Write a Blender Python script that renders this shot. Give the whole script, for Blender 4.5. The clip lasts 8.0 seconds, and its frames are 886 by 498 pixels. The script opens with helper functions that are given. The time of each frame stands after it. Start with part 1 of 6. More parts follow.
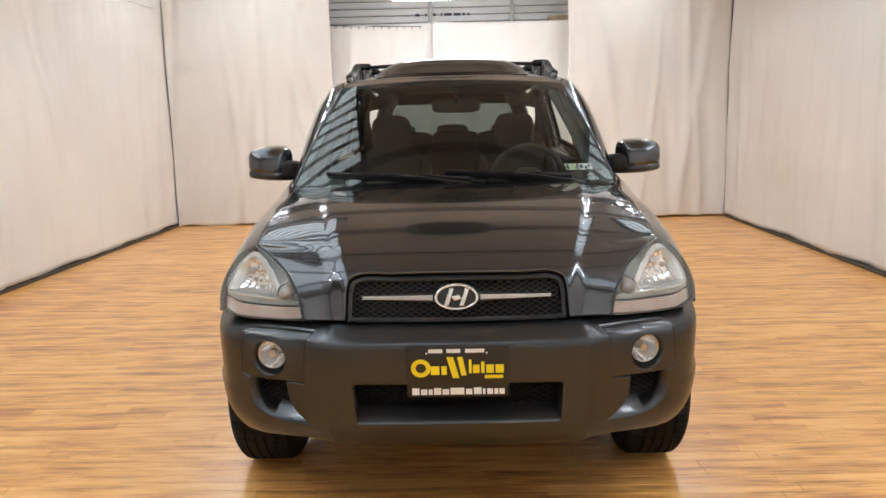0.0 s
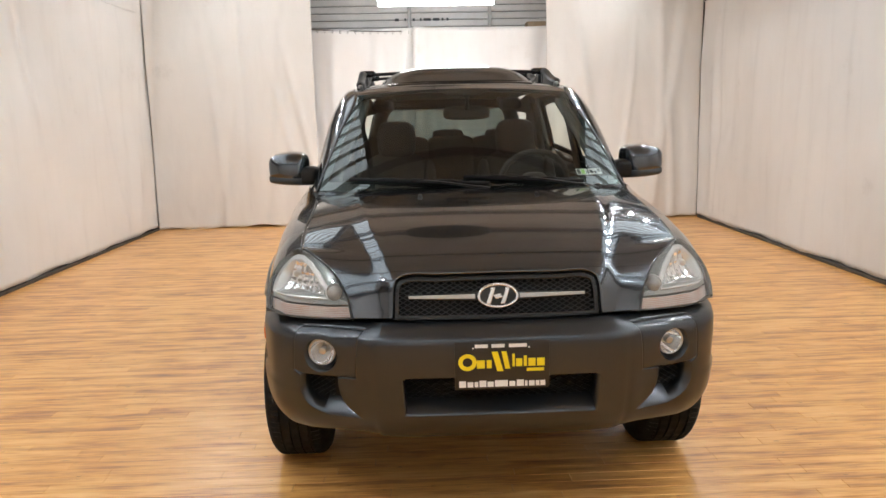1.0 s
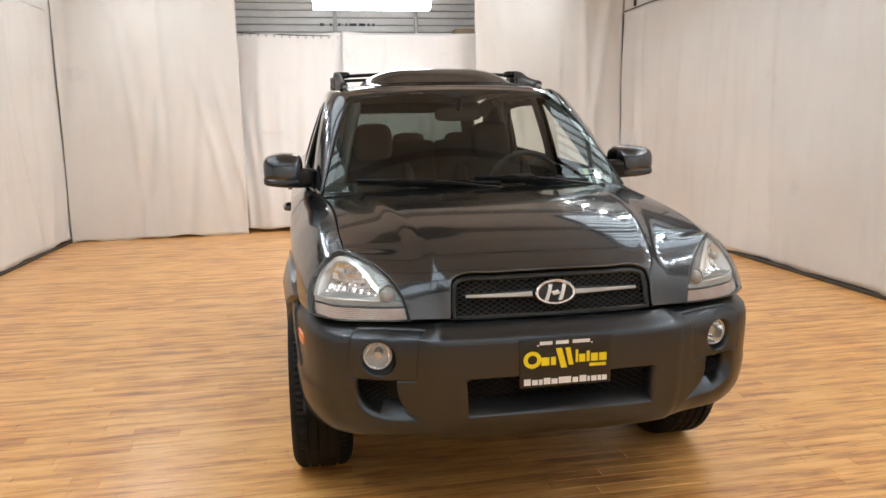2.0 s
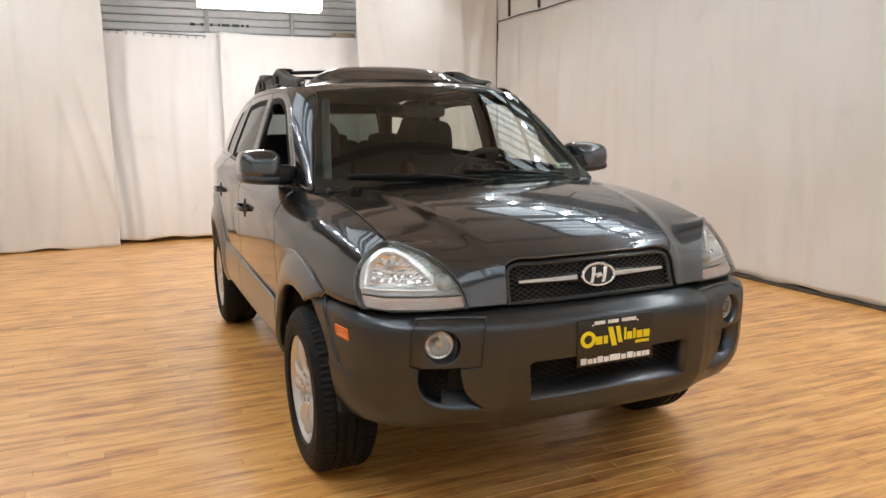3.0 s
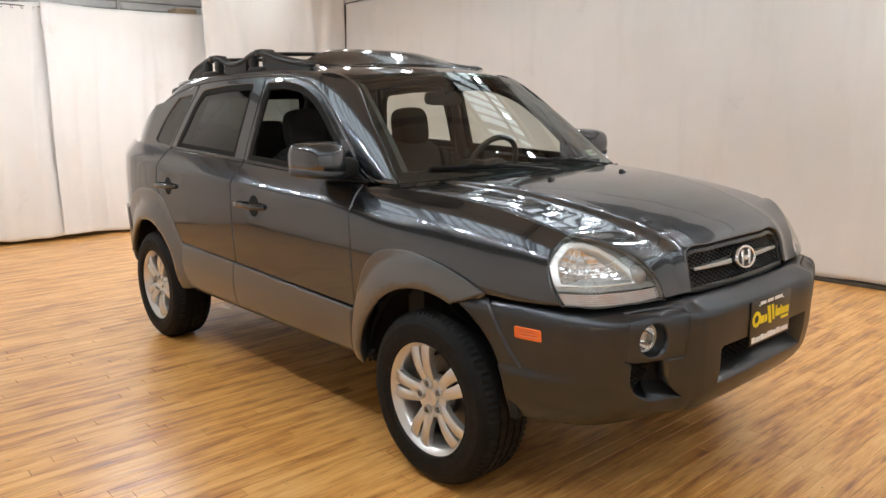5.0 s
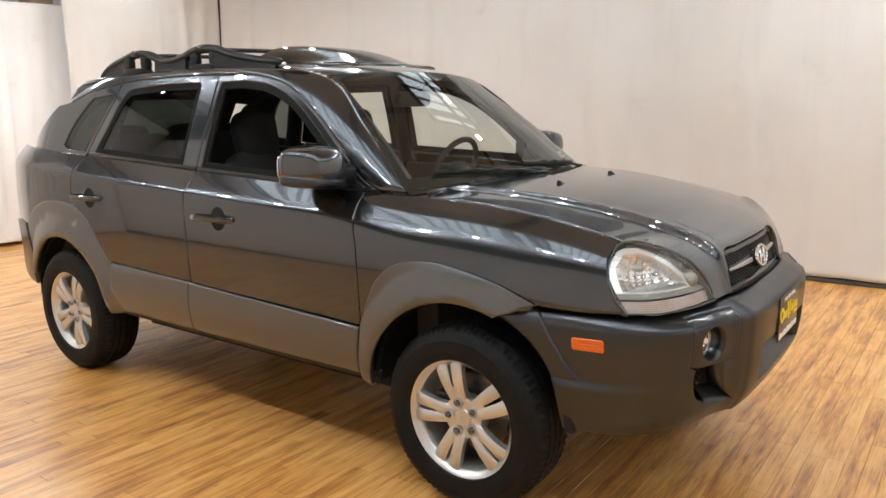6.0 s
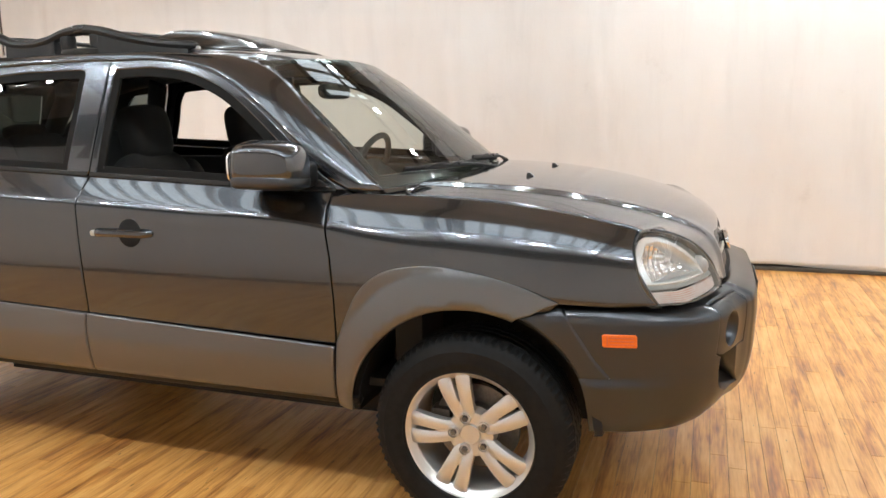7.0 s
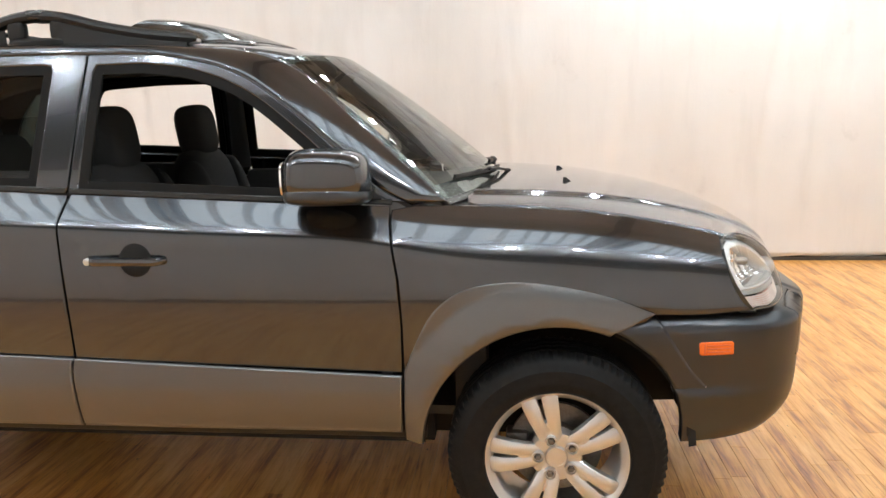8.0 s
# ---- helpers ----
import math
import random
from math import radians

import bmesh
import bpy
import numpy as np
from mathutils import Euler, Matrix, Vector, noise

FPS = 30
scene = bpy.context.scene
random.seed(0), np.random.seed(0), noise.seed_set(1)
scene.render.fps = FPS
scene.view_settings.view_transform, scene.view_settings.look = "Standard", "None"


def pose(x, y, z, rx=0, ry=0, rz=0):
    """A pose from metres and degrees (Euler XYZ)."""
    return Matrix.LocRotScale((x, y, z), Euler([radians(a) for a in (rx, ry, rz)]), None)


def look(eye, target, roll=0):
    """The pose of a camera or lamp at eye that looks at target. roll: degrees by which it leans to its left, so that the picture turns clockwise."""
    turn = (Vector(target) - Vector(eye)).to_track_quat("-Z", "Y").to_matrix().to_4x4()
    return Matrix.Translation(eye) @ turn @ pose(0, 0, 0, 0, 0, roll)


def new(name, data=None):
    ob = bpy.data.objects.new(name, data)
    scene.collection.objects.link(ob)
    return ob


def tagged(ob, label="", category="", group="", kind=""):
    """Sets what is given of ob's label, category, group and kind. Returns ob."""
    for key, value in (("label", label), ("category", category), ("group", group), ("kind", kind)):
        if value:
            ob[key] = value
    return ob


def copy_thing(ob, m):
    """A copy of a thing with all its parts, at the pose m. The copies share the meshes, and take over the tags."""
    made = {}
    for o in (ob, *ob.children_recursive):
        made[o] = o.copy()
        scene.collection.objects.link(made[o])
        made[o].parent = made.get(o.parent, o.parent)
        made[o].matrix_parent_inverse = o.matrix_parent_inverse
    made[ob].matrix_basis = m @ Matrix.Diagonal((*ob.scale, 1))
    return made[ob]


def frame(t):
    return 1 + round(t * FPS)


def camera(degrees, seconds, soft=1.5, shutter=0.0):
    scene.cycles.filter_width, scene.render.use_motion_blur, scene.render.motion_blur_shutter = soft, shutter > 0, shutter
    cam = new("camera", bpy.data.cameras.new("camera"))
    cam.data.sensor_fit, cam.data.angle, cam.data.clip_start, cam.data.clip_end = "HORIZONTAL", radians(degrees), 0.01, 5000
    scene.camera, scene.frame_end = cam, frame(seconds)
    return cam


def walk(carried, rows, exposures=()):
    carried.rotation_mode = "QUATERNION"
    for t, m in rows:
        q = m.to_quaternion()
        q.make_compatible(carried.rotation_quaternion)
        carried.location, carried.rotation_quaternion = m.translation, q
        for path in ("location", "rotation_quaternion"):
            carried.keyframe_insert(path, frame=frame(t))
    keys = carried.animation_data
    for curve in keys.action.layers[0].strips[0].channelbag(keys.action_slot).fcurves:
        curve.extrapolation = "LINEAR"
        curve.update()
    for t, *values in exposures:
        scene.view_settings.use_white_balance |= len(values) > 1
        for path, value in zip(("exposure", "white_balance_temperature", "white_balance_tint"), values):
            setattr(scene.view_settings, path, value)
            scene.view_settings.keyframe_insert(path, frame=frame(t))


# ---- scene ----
cam = camera(61.3, 8.0)
PATH = [
    (0, (-0.003, -3.032, 1.429), (-0.034, -1.064, 1.07), -1.3),
    (0.5, (-0.081, -3.086, 1.446), (-0.111, -1.118, 1.087), -1.4),
    (1, (-0.265, -3.179, 1.463), (-0.195, -1.213, 1.106), -1.2),
    (2.3, (-1.013, -3.065, 1.419), (-0.534, -1.151, 1.091), -0.9),
    (2.5, (-1.169, -3.063, 1.411), (-0.592, -1.175, 1.088), -0.8),
    (3, (-1.496, -2.898, 1.373), (-0.718, -1.083, 1.053), -0.8),
    (3.5, (-1.778, -2.702, 1.389), (-0.862, -0.954, 1.064), -0.9),
    (4, (-2.093, -2.504, 1.382), (-1.036, -0.841, 1.041), -0.9),
    (4.2, (-2.184, -2.406, 1.372), (-1.081, -0.777, 1.014), -0.9),
    (5.3, (-2.741, -1.883, 1.434), (-1.342, -0.503, 1.064), -0.9),
    (5.5, (-2.813, -1.768, 1.442), (-1.351, -0.456, 1.068), -1.0),
    (6, (-2.916, -1.427, 1.428), (-1.33, -0.268, 1.052), -0.8),
    (6.5, (-3.009, -1.079, 1.395), (-1.275, -0.155, 1.026), -1.0),
    (7, (-3.026, -0.688, 1.379), (-1.174, -0.031, 1.008), -1.2),
    (7.5, (-2.966, -0.295, 1.411), (-1.052, 0.146, 1.035), -1.1),
    (8, (-3.002, 0.113, 1.415), (-1.051, 0.316, 1.025), -1.2),
]
walk(cam, [(t, look(eye, target, roll)) for t, eye, target, roll in PATH], [(0, 0.43), (2.5, 0.35), (4, 0.34), (5.5, 0.31), (6.5, 0.70), (7.2, 0.76), (8, 0.78)])

# ---- light, world, exposure ----
world = bpy.data.worlds.new("world")
world.use_nodes = True
scene.world = world
world.node_tree.nodes["Background"].inputs[0].default_value = (0.9, 0.95, 1.0, 1)
world.node_tree.nodes["Background"].inputs[1].default_value = 0.05
LAMP_POWER, SKY_POWER, FLOOD_POWER = 22.0, 2.3, 285.0


# ---- materials ----
def mat(name, color, rough=0.5, metal=0.0, coat=0.0, spec=0.5, var=0.0, scale=20.0, bump=0.0, bscale=200.0, emit=0.0,
        second=None, stretch=(1, 1, 1), rvar=0.0, coat_rough=0.03, edge=1.0):
    """A Principled material with two scales of noise in its colour, roughness and relief."""
    m = bpy.data.materials.new(name)
    m.use_nodes = True
    nt = m.node_tree
    b = nt.nodes["Principled BSDF"]
    b.inputs["Base Color"].default_value = (*color, 1)
    b.inputs["Roughness"].default_value = rough
    b.inputs["Metallic"].default_value = metal
    b.inputs["Coat Weight"].default_value = coat
    b.inputs["Coat Roughness"].default_value = coat_rough
    b.inputs["Specular IOR Level"].default_value = spec
    b.inputs["Specular Tint"].default_value = (edge, edge, edge, 1)
    if emit:
        b.inputs["Emission Color"].default_value = (*color, 1)
        b.inputs["Emission Strength"].default_value = emit
    tc = nt.nodes.new("ShaderNodeTexCoord")
    mp = nt.nodes.new("ShaderNodeMapping")
    mp.inputs["Scale"].default_value = stretch
    nt.links.new(tc.outputs["Object"], mp.inputs["Vector"])
    if var:
        n1 = nt.nodes.new("ShaderNodeTexNoise")
        n1.inputs["Scale"].default_value = scale
        n1.inputs["Detail"].default_value = 6
        n1.inputs["Roughness"].default_value = 0.65
        nt.links.new(mp.outputs["Vector"], n1.inputs["Vector"])
        mix = nt.nodes.new("ShaderNodeMix")
        mix.data_type = "RGBA"
        mix.inputs[6].default_value = (*color, 1)
        mix.inputs[7].default_value = (*(second or [c * (1 - var) for c in color]), 1)
        ramp = nt.nodes.new("ShaderNodeMapRange")
        ramp.inputs["From Min"].default_value = 0.35
        ramp.inputs["From Max"].default_value = 0.7
        nt.links.new(n1.outputs["Fac"], ramp.inputs["Value"])
        nt.links.new(ramp.outputs["Result"], mix.inputs[0])
        nt.links.new(mix.outputs[2], b.inputs["Base Color"])
        if rvar:
            r2 = nt.nodes.new("ShaderNodeMapRange")
            r2.inputs["To Min"].default_value = max(0.0, rough - rvar)
            r2.inputs["To Max"].default_value = min(1.0, rough + rvar)
            nt.links.new(n1.outputs["Fac"], r2.inputs["Value"])
            nt.links.new(r2.outputs["Result"], b.inputs["Roughness"])
    if bump:
        n2 = nt.nodes.new("ShaderNodeTexNoise")
        n2.inputs["Scale"].default_value = bscale
        n2.inputs["Detail"].default_value = 4
        nt.links.new(mp.outputs["Vector"], n2.inputs["Vector"])
        bp = nt.nodes.new("ShaderNodeBump")
        bp.inputs["Strength"].default_value = bump
        bp.inputs["Distance"].default_value = 0.004
        nt.links.new(n2.outputs["Fac"], bp.inputs["Height"])
        nt.links.new(bp.outputs["Normal"], b.inputs["Normal"])
    return m


def glass(name, tint, rough=0.0, sheen=0.08):
    """Thin tinted glass: clear transmission with a mirror-like skin."""
    m = bpy.data.materials.new(name)
    m.use_nodes = True
    nt = m.node_tree
    nt.nodes.remove(nt.nodes["Principled BSDF"])
    out = nt.nodes["Material Output"]
    tr = nt.nodes.new("ShaderNodeBsdfTransparent")
    tr.inputs[0].default_value = (*tint, 1)
    gl = nt.nodes.new("ShaderNodeBsdfGlossy")
    gl.inputs["Roughness"].default_value = rough
    lw = nt.nodes.new("ShaderNodeLayerWeight")
    lw.inputs[0].default_value = 0.5
    pw = nt.nodes.new("ShaderNodeMath")
    pw.operation = "POWER"
    pw.inputs[1].default_value = 5.0
    nt.links.new(lw.outputs["Facing"], pw.inputs[0])
    fr = nt.nodes.new("ShaderNodeMath")
    fr.operation = "MULTIPLY_ADD"
    fr.inputs[1].default_value, fr.inputs[2].default_value = 1.0 - sheen, sheen
    nt.links.new(pw.outputs[0], fr.inputs[0])
    mx = nt.nodes.new("ShaderNodeMixShader")
    nt.links.new(fr.outputs[0], mx.inputs[0])
    nt.links.new(tr.outputs[0], mx.inputs[1])
    nt.links.new(gl.outputs[0], mx.inputs[2])
    nt.links.new(mx.outputs[0], out.inputs["Surface"])
    return m


PAINT = mat("car_paint", (0.066, 0.072, 0.081), 0.195, 0.94, 1.0, edge=0.5, var=0.25, scale=900.0, second=(0.089, 0.096, 0.106))
CLAD = mat("cladding_paint", (0.156, 0.158, 0.160), 0.30, 0.85, 0.5, var=0.2, scale=700.0, coat_rough=0.15)
BUMP = mat("bumper_paint", (0.062, 0.067, 0.074), 0.30, 0.85, 0.45, edge=0.5, var=0.2, scale=700.0, coat_rough=0.12)
BLACK = mat("black_plastic", (0.009, 0.009, 0.009), 0.45, spec=0.35, var=0.4, scale=300.0, bump=0.1, bscale=900.0)
TRIM = mat("black_trim", (0.010, 0.010, 0.010), 0.25)
RUBBER = mat("tyre_rubber", (0.008, 0.008, 0.008), 0.65, spec=0.22, var=0.35, scale=40.0, rvar=0.12, bump=0.1, bscale=400.0)
DARK = mat("underbody_black", (0.006, 0.006, 0.006), 0.8, var=0.5, scale=30.0)
ALLOY = mat("silver_alloy", (0.66, 0.655, 0.645), 0.28, 0.75, 0.5, var=0.06, scale=600.0)
CHROME = mat("chrome", (0.85, 0.85, 0.85), 0.08, 1.0)
SATIN = mat("satin_silver", (0.55, 0.55, 0.54), 0.3, 1.0)
STEEL = mat("brake_steel", (0.25, 0.24, 0.23), 0.45, 0.9, var=0.3, scale=80.0)
FABRIC = mat("seat_fabric", (0.034, 0.032, 0.031), 0.95, var=0.3, scale=500.0, bump=0.5, bscale=900.0)
INSIDE = mat("cabin_plastic", (0.045, 0.043, 0.041), 0.7, var=0.2, scale=60.0)
PILLAR = mat("pillar_plastic", (0.075, 0.078, 0.074), 0.7, var=0.1, scale=200.0)
DASH = mat("dashboard_plastic", (0.055, 0.052, 0.048), 0.65, var=0.25, scale=250.0, bump=0.2, bscale=700.0)
HEADLINER = mat("headliner", (0.16, 0.15, 0.135), 0.95, var=0.1, scale=300.0)
AMBER = mat("amber_lens", (0.85, 0.16, 0.015), 0.25, coat=0.6, var=0.15, scale=150.0)
AMBER_DARK = mat("amber_lens_rib", (0.6, 0.09, 0.01), 0.3, coat=0.6)
REFLECTOR = mat("lamp_reflector", (0.97, 0.975, 0.98), 0.09, 0.85, var=0.06, scale=60.0)
LAMP_GREY = mat("lamp_bezel_grey", (0.42, 0.42, 0.41), 0.3, 0.4, var=0.1, scale=90.0)
WINDSCREEN = glass("windscreen_glass", (0.68, 0.75, 0.71), sheen=0.07)
SIDEGLASS = glass("side_glass", (0.66, 0.72, 0.69))
TINTED = glass("privacy_glass", (0.17, 0.20, 0.19), sheen=0.045)
SMOKE = glass("smoked_acrylic", (0.035, 0.035, 0.035))
LENS = glass("lamp_lens", (0.96, 0.96, 0.955), sheen=0.045)
PLATE_BLACK = mat("plate_black", (0.012, 0.010, 0.009), 0.3, coat=0.3)
YELLOW = mat("plate_yellow", (0.95, 0.76, 0.02), 0.4)
WHITE = mat("plate_white", (0.93, 0.93, 0.93), 0.4)
GREEN = mat("sticker_green", (0.45, 0.75, 0.25), 0.5)
PAPER = mat("sticker_white", (0.75, 0.77, 0.76), 0.5)
INK = mat("sticker_ink", (0.06, 0.07, 0.08), 0.5)


def canvas(name, color, dirt, streaks=0.5):
    """Painter's canvas: soft blotches, faint hanging streaks, small scuffs and creases."""
    m = mat(name, color, 0.95, spec=0.2)
    nt = m.node_tree
    b = nt.nodes["Principled BSDF"]
    tc = nt.nodes.new("ShaderNodeTexCoord")

    def noise_tex(scale, detail, rough, stretch=(1, 1, 1)):
        mp = nt.nodes.new("ShaderNodeMapping")
        mp.inputs["Scale"].default_value = stretch
        nt.links.new(tc.outputs["Object"], mp.inputs["Vector"])
        n = nt.nodes.new("ShaderNodeTexNoise")
        n.inputs["Scale"].default_value, n.inputs["Detail"].default_value, n.inputs["Roughness"].default_value = scale, detail, rough
        nt.links.new(mp.outputs["Vector"], n.inputs["Vector"])
        return n.outputs["Fac"]

    def ranged(sock, lo, hi, a, c):
        r = nt.nodes.new("ShaderNodeMapRange")
        for k, v in (("From Min", lo), ("From Max", hi), ("To Min", a), ("To Max", c)):
            r.inputs[k].default_value = v
        nt.links.new(sock, r.inputs["Value"])
        return r.outputs["Result"]

    def plus(a, c):
        q = nt.nodes.new("ShaderNodeMath")
        q.operation = "ADD"
        nt.links.new(a, q.inputs[0])
        nt.links.new(c, q.inputs[1])
        return q.outputs[0]
    soft = ranged(noise_tex(0.55, 4, 0.5), 0.35, 0.75, 0.0, 0.75)
    hang = ranged(noise_tex(2.4, 5, 0.6, (2.2, 2.2, 0.28)), 0.53, 0.80, 0.0, 0.8 * streaks)
    scuff = ranged(noise_tex(2.2, 10, 0.72), 0.61, 0.74, 0.0, 0.55)
    fac = plus(plus(soft, hang), scuff)
    mix = nt.nodes.new("ShaderNodeMix")
    mix.data_type = "RGBA"
    mix.clamp_factor = True
    mix.inputs[6].default_value = (*color, 1)
    mix.inputs[7].default_value = (*dirt, 1)
    nt.links.new(fac, mix.inputs[0])
    nt.links.new(mix.outputs[2], b.inputs["Base Color"])
    bp = nt.nodes.new("ShaderNodeBump")
    bp.inputs["Strength"].default_value = 0.22
    bp.inputs["Distance"].default_value = 0.03
    nt.links.new(noise_tex(3.2, 8, 0.6, (1.3, 1.3, 0.6)), bp.inputs["Height"])
    nt.links.new(bp.outputs["Normal"], b.inputs["Normal"])
    return m


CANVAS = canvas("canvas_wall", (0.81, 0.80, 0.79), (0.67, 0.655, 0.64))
# same cloth as CANVAS, colour raised to paint in the west side's stronger light
CANVAS_LIT = canvas("canvas_wall_lit", (0.895, 0.885, 0.87), (0.77, 0.755, 0.74))
CURTAIN = canvas("canvas_curtain", (0.855, 0.835, 0.81), (0.73, 0.705, 0.68), 0.35)
SHEER = canvas("canvas_bright", (0.92, 0.925, 0.935), (0.78, 0.76, 0.74), 0.2)
CORR = mat("shutter_metal", (0.86, 0.85, 0.84), 0.5, 0.0, var=0.15, scale=4.0)
CEIL = mat("ceiling_paint", (0.72, 0.68, 0.64), 0.9, var=0.2, scale=1.5)
BLOCK = mat("block_wall", (0.20, 0.185, 0.17), 0.9, var=0.3, scale=1.5)
PALEBEAM = mat("ceiling_joist", (0.30, 0.275, 0.25), 0.8, var=0.3, scale=6.0)
BEAM = mat("ceiling_beam", (0.10, 0.095, 0.09), 0.7, var=0.3, scale=6.0)
GALV = mat("galvanised_steel", (0.45, 0.45, 0.44), 0.4, 0.8, var=0.2, scale=30.0)
CARDBOARD = mat("cardboard", (0.40, 0.30, 0.20), 0.9, var=0.2, scale=30.0)
TUBE = mat("lamp_diffuser", (0.95, 0.98, 1.0), 0.5, emit=LAMP_POWER)
SKY = mat("skylight_pane", (0.80, 0.92, 1.0), 0.5, emit=SKY_POWER)
FLOOD = mat("flood_lens", (0.91, 0.97, 1.0), 0.5, emit=FLOOD_POWER)
UNLIT = mat("unlit_lens", (0.30, 0.30, 0.29), 0.1, coat=0.5)
SKIRT = mat("skirting_dark", (0.09, 0.075, 0.06), 0.8, var=0.4, scale=12.0)


def wood(name):
    """Laminate strip floor: each board takes its own tone; strips, grain and dark knots run along x."""
    m = mat(name, (0.5, 0.3, 0.14), 0.31, coat=0.5, coat_rough=0.27)
    nt = m.node_tree
    b = nt.nodes["Principled BSDF"]
    tc = nt.nodes.new("ShaderNodeTexCoord")
    oi = nt.nodes.new("ShaderNodeObjectInfo")
    geo = nt.nodes.new("ShaderNodeNewGeometry")
    rnd = nt.nodes.new("ShaderNodeMath")
    rnd.operation = "ADD"
    nt.links.new(oi.outputs["Random"], rnd.inputs[0])
    nt.links.new(geo.outputs["Random Per Island"], rnd.inputs[1])
    frac = nt.nodes.new("ShaderNodeMath")
    frac.operation = "FRACT"
    nt.links.new(rnd.outputs[0], frac.inputs[0])
    # strips across a board, each with its own length
    mp = nt.nodes.new("ShaderNodeMapping")
    mp.inputs["Scale"].default_value = (2.1, 21.0, 1)
    nt.links.new(geo.outputs["Position"], mp.inputs["Vector"])
    strip = nt.nodes.new("ShaderNodeTexNoise")
    strip.inputs["Scale"].default_value = 1.0
    strip.inputs["Detail"].default_value = 3
    strip.inputs["Roughness"].default_value = 0.7
    nt.links.new(mp.outputs["Vector"], strip.inputs["Vector"])
    mp2 = nt.nodes.new("ShaderNodeMapping")
    mp2.inputs["Scale"].default_value = (6.5, 130.0, 1)
    nt.links.new(geo.outputs["Position"], mp2.inputs["Vector"])
    grain = nt.nodes.new("ShaderNodeTexNoise")
    grain.inputs["Scale"].default_value = 1.0
    grain.inputs["Detail"].default_value = 5
    nt.links.new(mp2.outputs["Vector"], grain.inputs["Vector"])
    s1 = nt.nodes.new("ShaderNodeMath")
    s1.operation = "MULTIPLY_ADD"
    s1.inputs[1].default_value = 0.15
    nt.links.new(frac.outputs[0], s1.inputs[0])
    nt.links.new(strip.outputs["Fac"], s1.inputs[2])
    s2 = nt.nodes.new("ShaderNodeMath")
    s2.operation = "MULTIPLY_ADD"
    s2.inputs[1].default_value = 0.38
    nt.links.new(grain.outputs["Fac"], s2.inputs[0])
    nt.links.new(s1.outputs[0], s2.inputs[2])
    # cloudy patches over several boards
    mp5 = nt.nodes.new("ShaderNodeMapping")
    mp5.inputs["Scale"].default_value = (3.2, 8.0, 1)
    nt.links.new(geo.outputs["Position"], mp5.inputs["Vector"])
    cloud = nt.nodes.new("ShaderNodeTexNoise")
    cloud.inputs["Scale"].default_value = 1.0
    cloud.inputs["Detail"].default_value = 4
    nt.links.new(mp5.outputs["Vector"], cloud.inputs["Vector"])
    s3 = nt.nodes.new("ShaderNodeMath")
    s3.operation = "MULTIPLY_ADD"
    s3.inputs[1].default_value = 0.34
    nt.links.new(cloud.outputs["Fac"], s3.inputs[0])
    nt.links.new(s2.outputs[0], s3.inputs[2])
    ramp = nt.nodes.new("ShaderNodeValToRGB")
    e = ramp.color_ramp.elements
    e[0].position, e[0].color = 0.02, (0.26, 0.088, 0.018, 1)
    e[1].position, e[1].color = 0.98, (0.94, 0.545, 0.185, 1)
    for p, c in ((0.33, (0.58, 0.240, 0.056, 1)), (0.64, (0.82, 0.405, 0.110, 1))):
        k = e.new(p)
        k.color = c
    half = nt.nodes.new("ShaderNodeMapRange")
    half.inputs["From Min"].default_value, half.inputs["From Max"].default_value = 0.62, 1.14
    nt.links.new(s3.outputs[0], half.inputs["Value"])
    nt.links.new(half.outputs["Result"], ramp.inputs[0])
    # dark mineral streaks and knots
    mp3 = nt.nodes.new("ShaderNodeMapping")
    mp3.inputs["Scale"].default_value = (6.5, 42.0, 1)
    nt.links.new(geo.outputs["Position"], mp3.inputs["Vector"])
    knot = nt.nodes.new("ShaderNodeTexNoise")
    knot.inputs["Scale"].default_value = 1.0
    knot.inputs["Detail"].default_value = 6
    knot.inputs["Roughness"].default_value = 0.75
    nt.links.new(mp3.outputs["Vector"], knot.inputs["Vector"])
    kr = nt.nodes.new("ShaderNodeMapRange")
    kr.inputs["From Min"].default_value = 0.63
    kr.inputs["From Max"].default_value = 0.74
    nt.links.new(knot.outputs["Fac"], kr.inputs["Value"])
    km = nt.nodes.new("ShaderNodeMath")
    km.operation = "MULTIPLY"
    km.inputs[1].default_value = 0.42
    nt.links.new(kr.outputs["Result"], km.inputs[0])
    # small sharp flecks
    mp4 = nt.nodes.new("ShaderNodeMapping")
    mp4.inputs["Scale"].default_value = (15.0, 62.0, 1)
    nt.links.new(geo.outputs["Position"], mp4.inputs["Vector"])
    fleck = nt.nodes.new("ShaderNodeTexNoise")
    fleck.inputs["Scale"].default_value = 1.0
    fleck.inputs["Detail"].default_value = 2
    nt.links.new(mp4.outputs["Vector"], fleck.inputs["Vector"])
    fr2 = nt.nodes.new("ShaderNodeMapRange")
    fr2.inputs["From Min"].default_value, fr2.inputs["From Max"].default_value = 0.705, 0.745
    fr2.inputs["To Max"].default_value = 0.62
    nt.links.new(fleck.outputs["Fac"], fr2.inputs["Value"])
    top = nt.nodes.new("ShaderNodeMath")
    top.operation = "MAXIMUM"
    nt.links.new(km.outputs[0], top.inputs[0])
    nt.links.new(fr2.outputs["Result"], top.inputs[1])
    mix = nt.nodes.new("ShaderNodeMix")
    mix.data_type = "RGBA"
    nt.links.new(top.outputs[0], mix.inputs[0])
    nt.links.new(ramp.outputs[0], mix.inputs[6])
    mix.inputs[7].default_value = (0.09, 0.035, 0.016, 1)
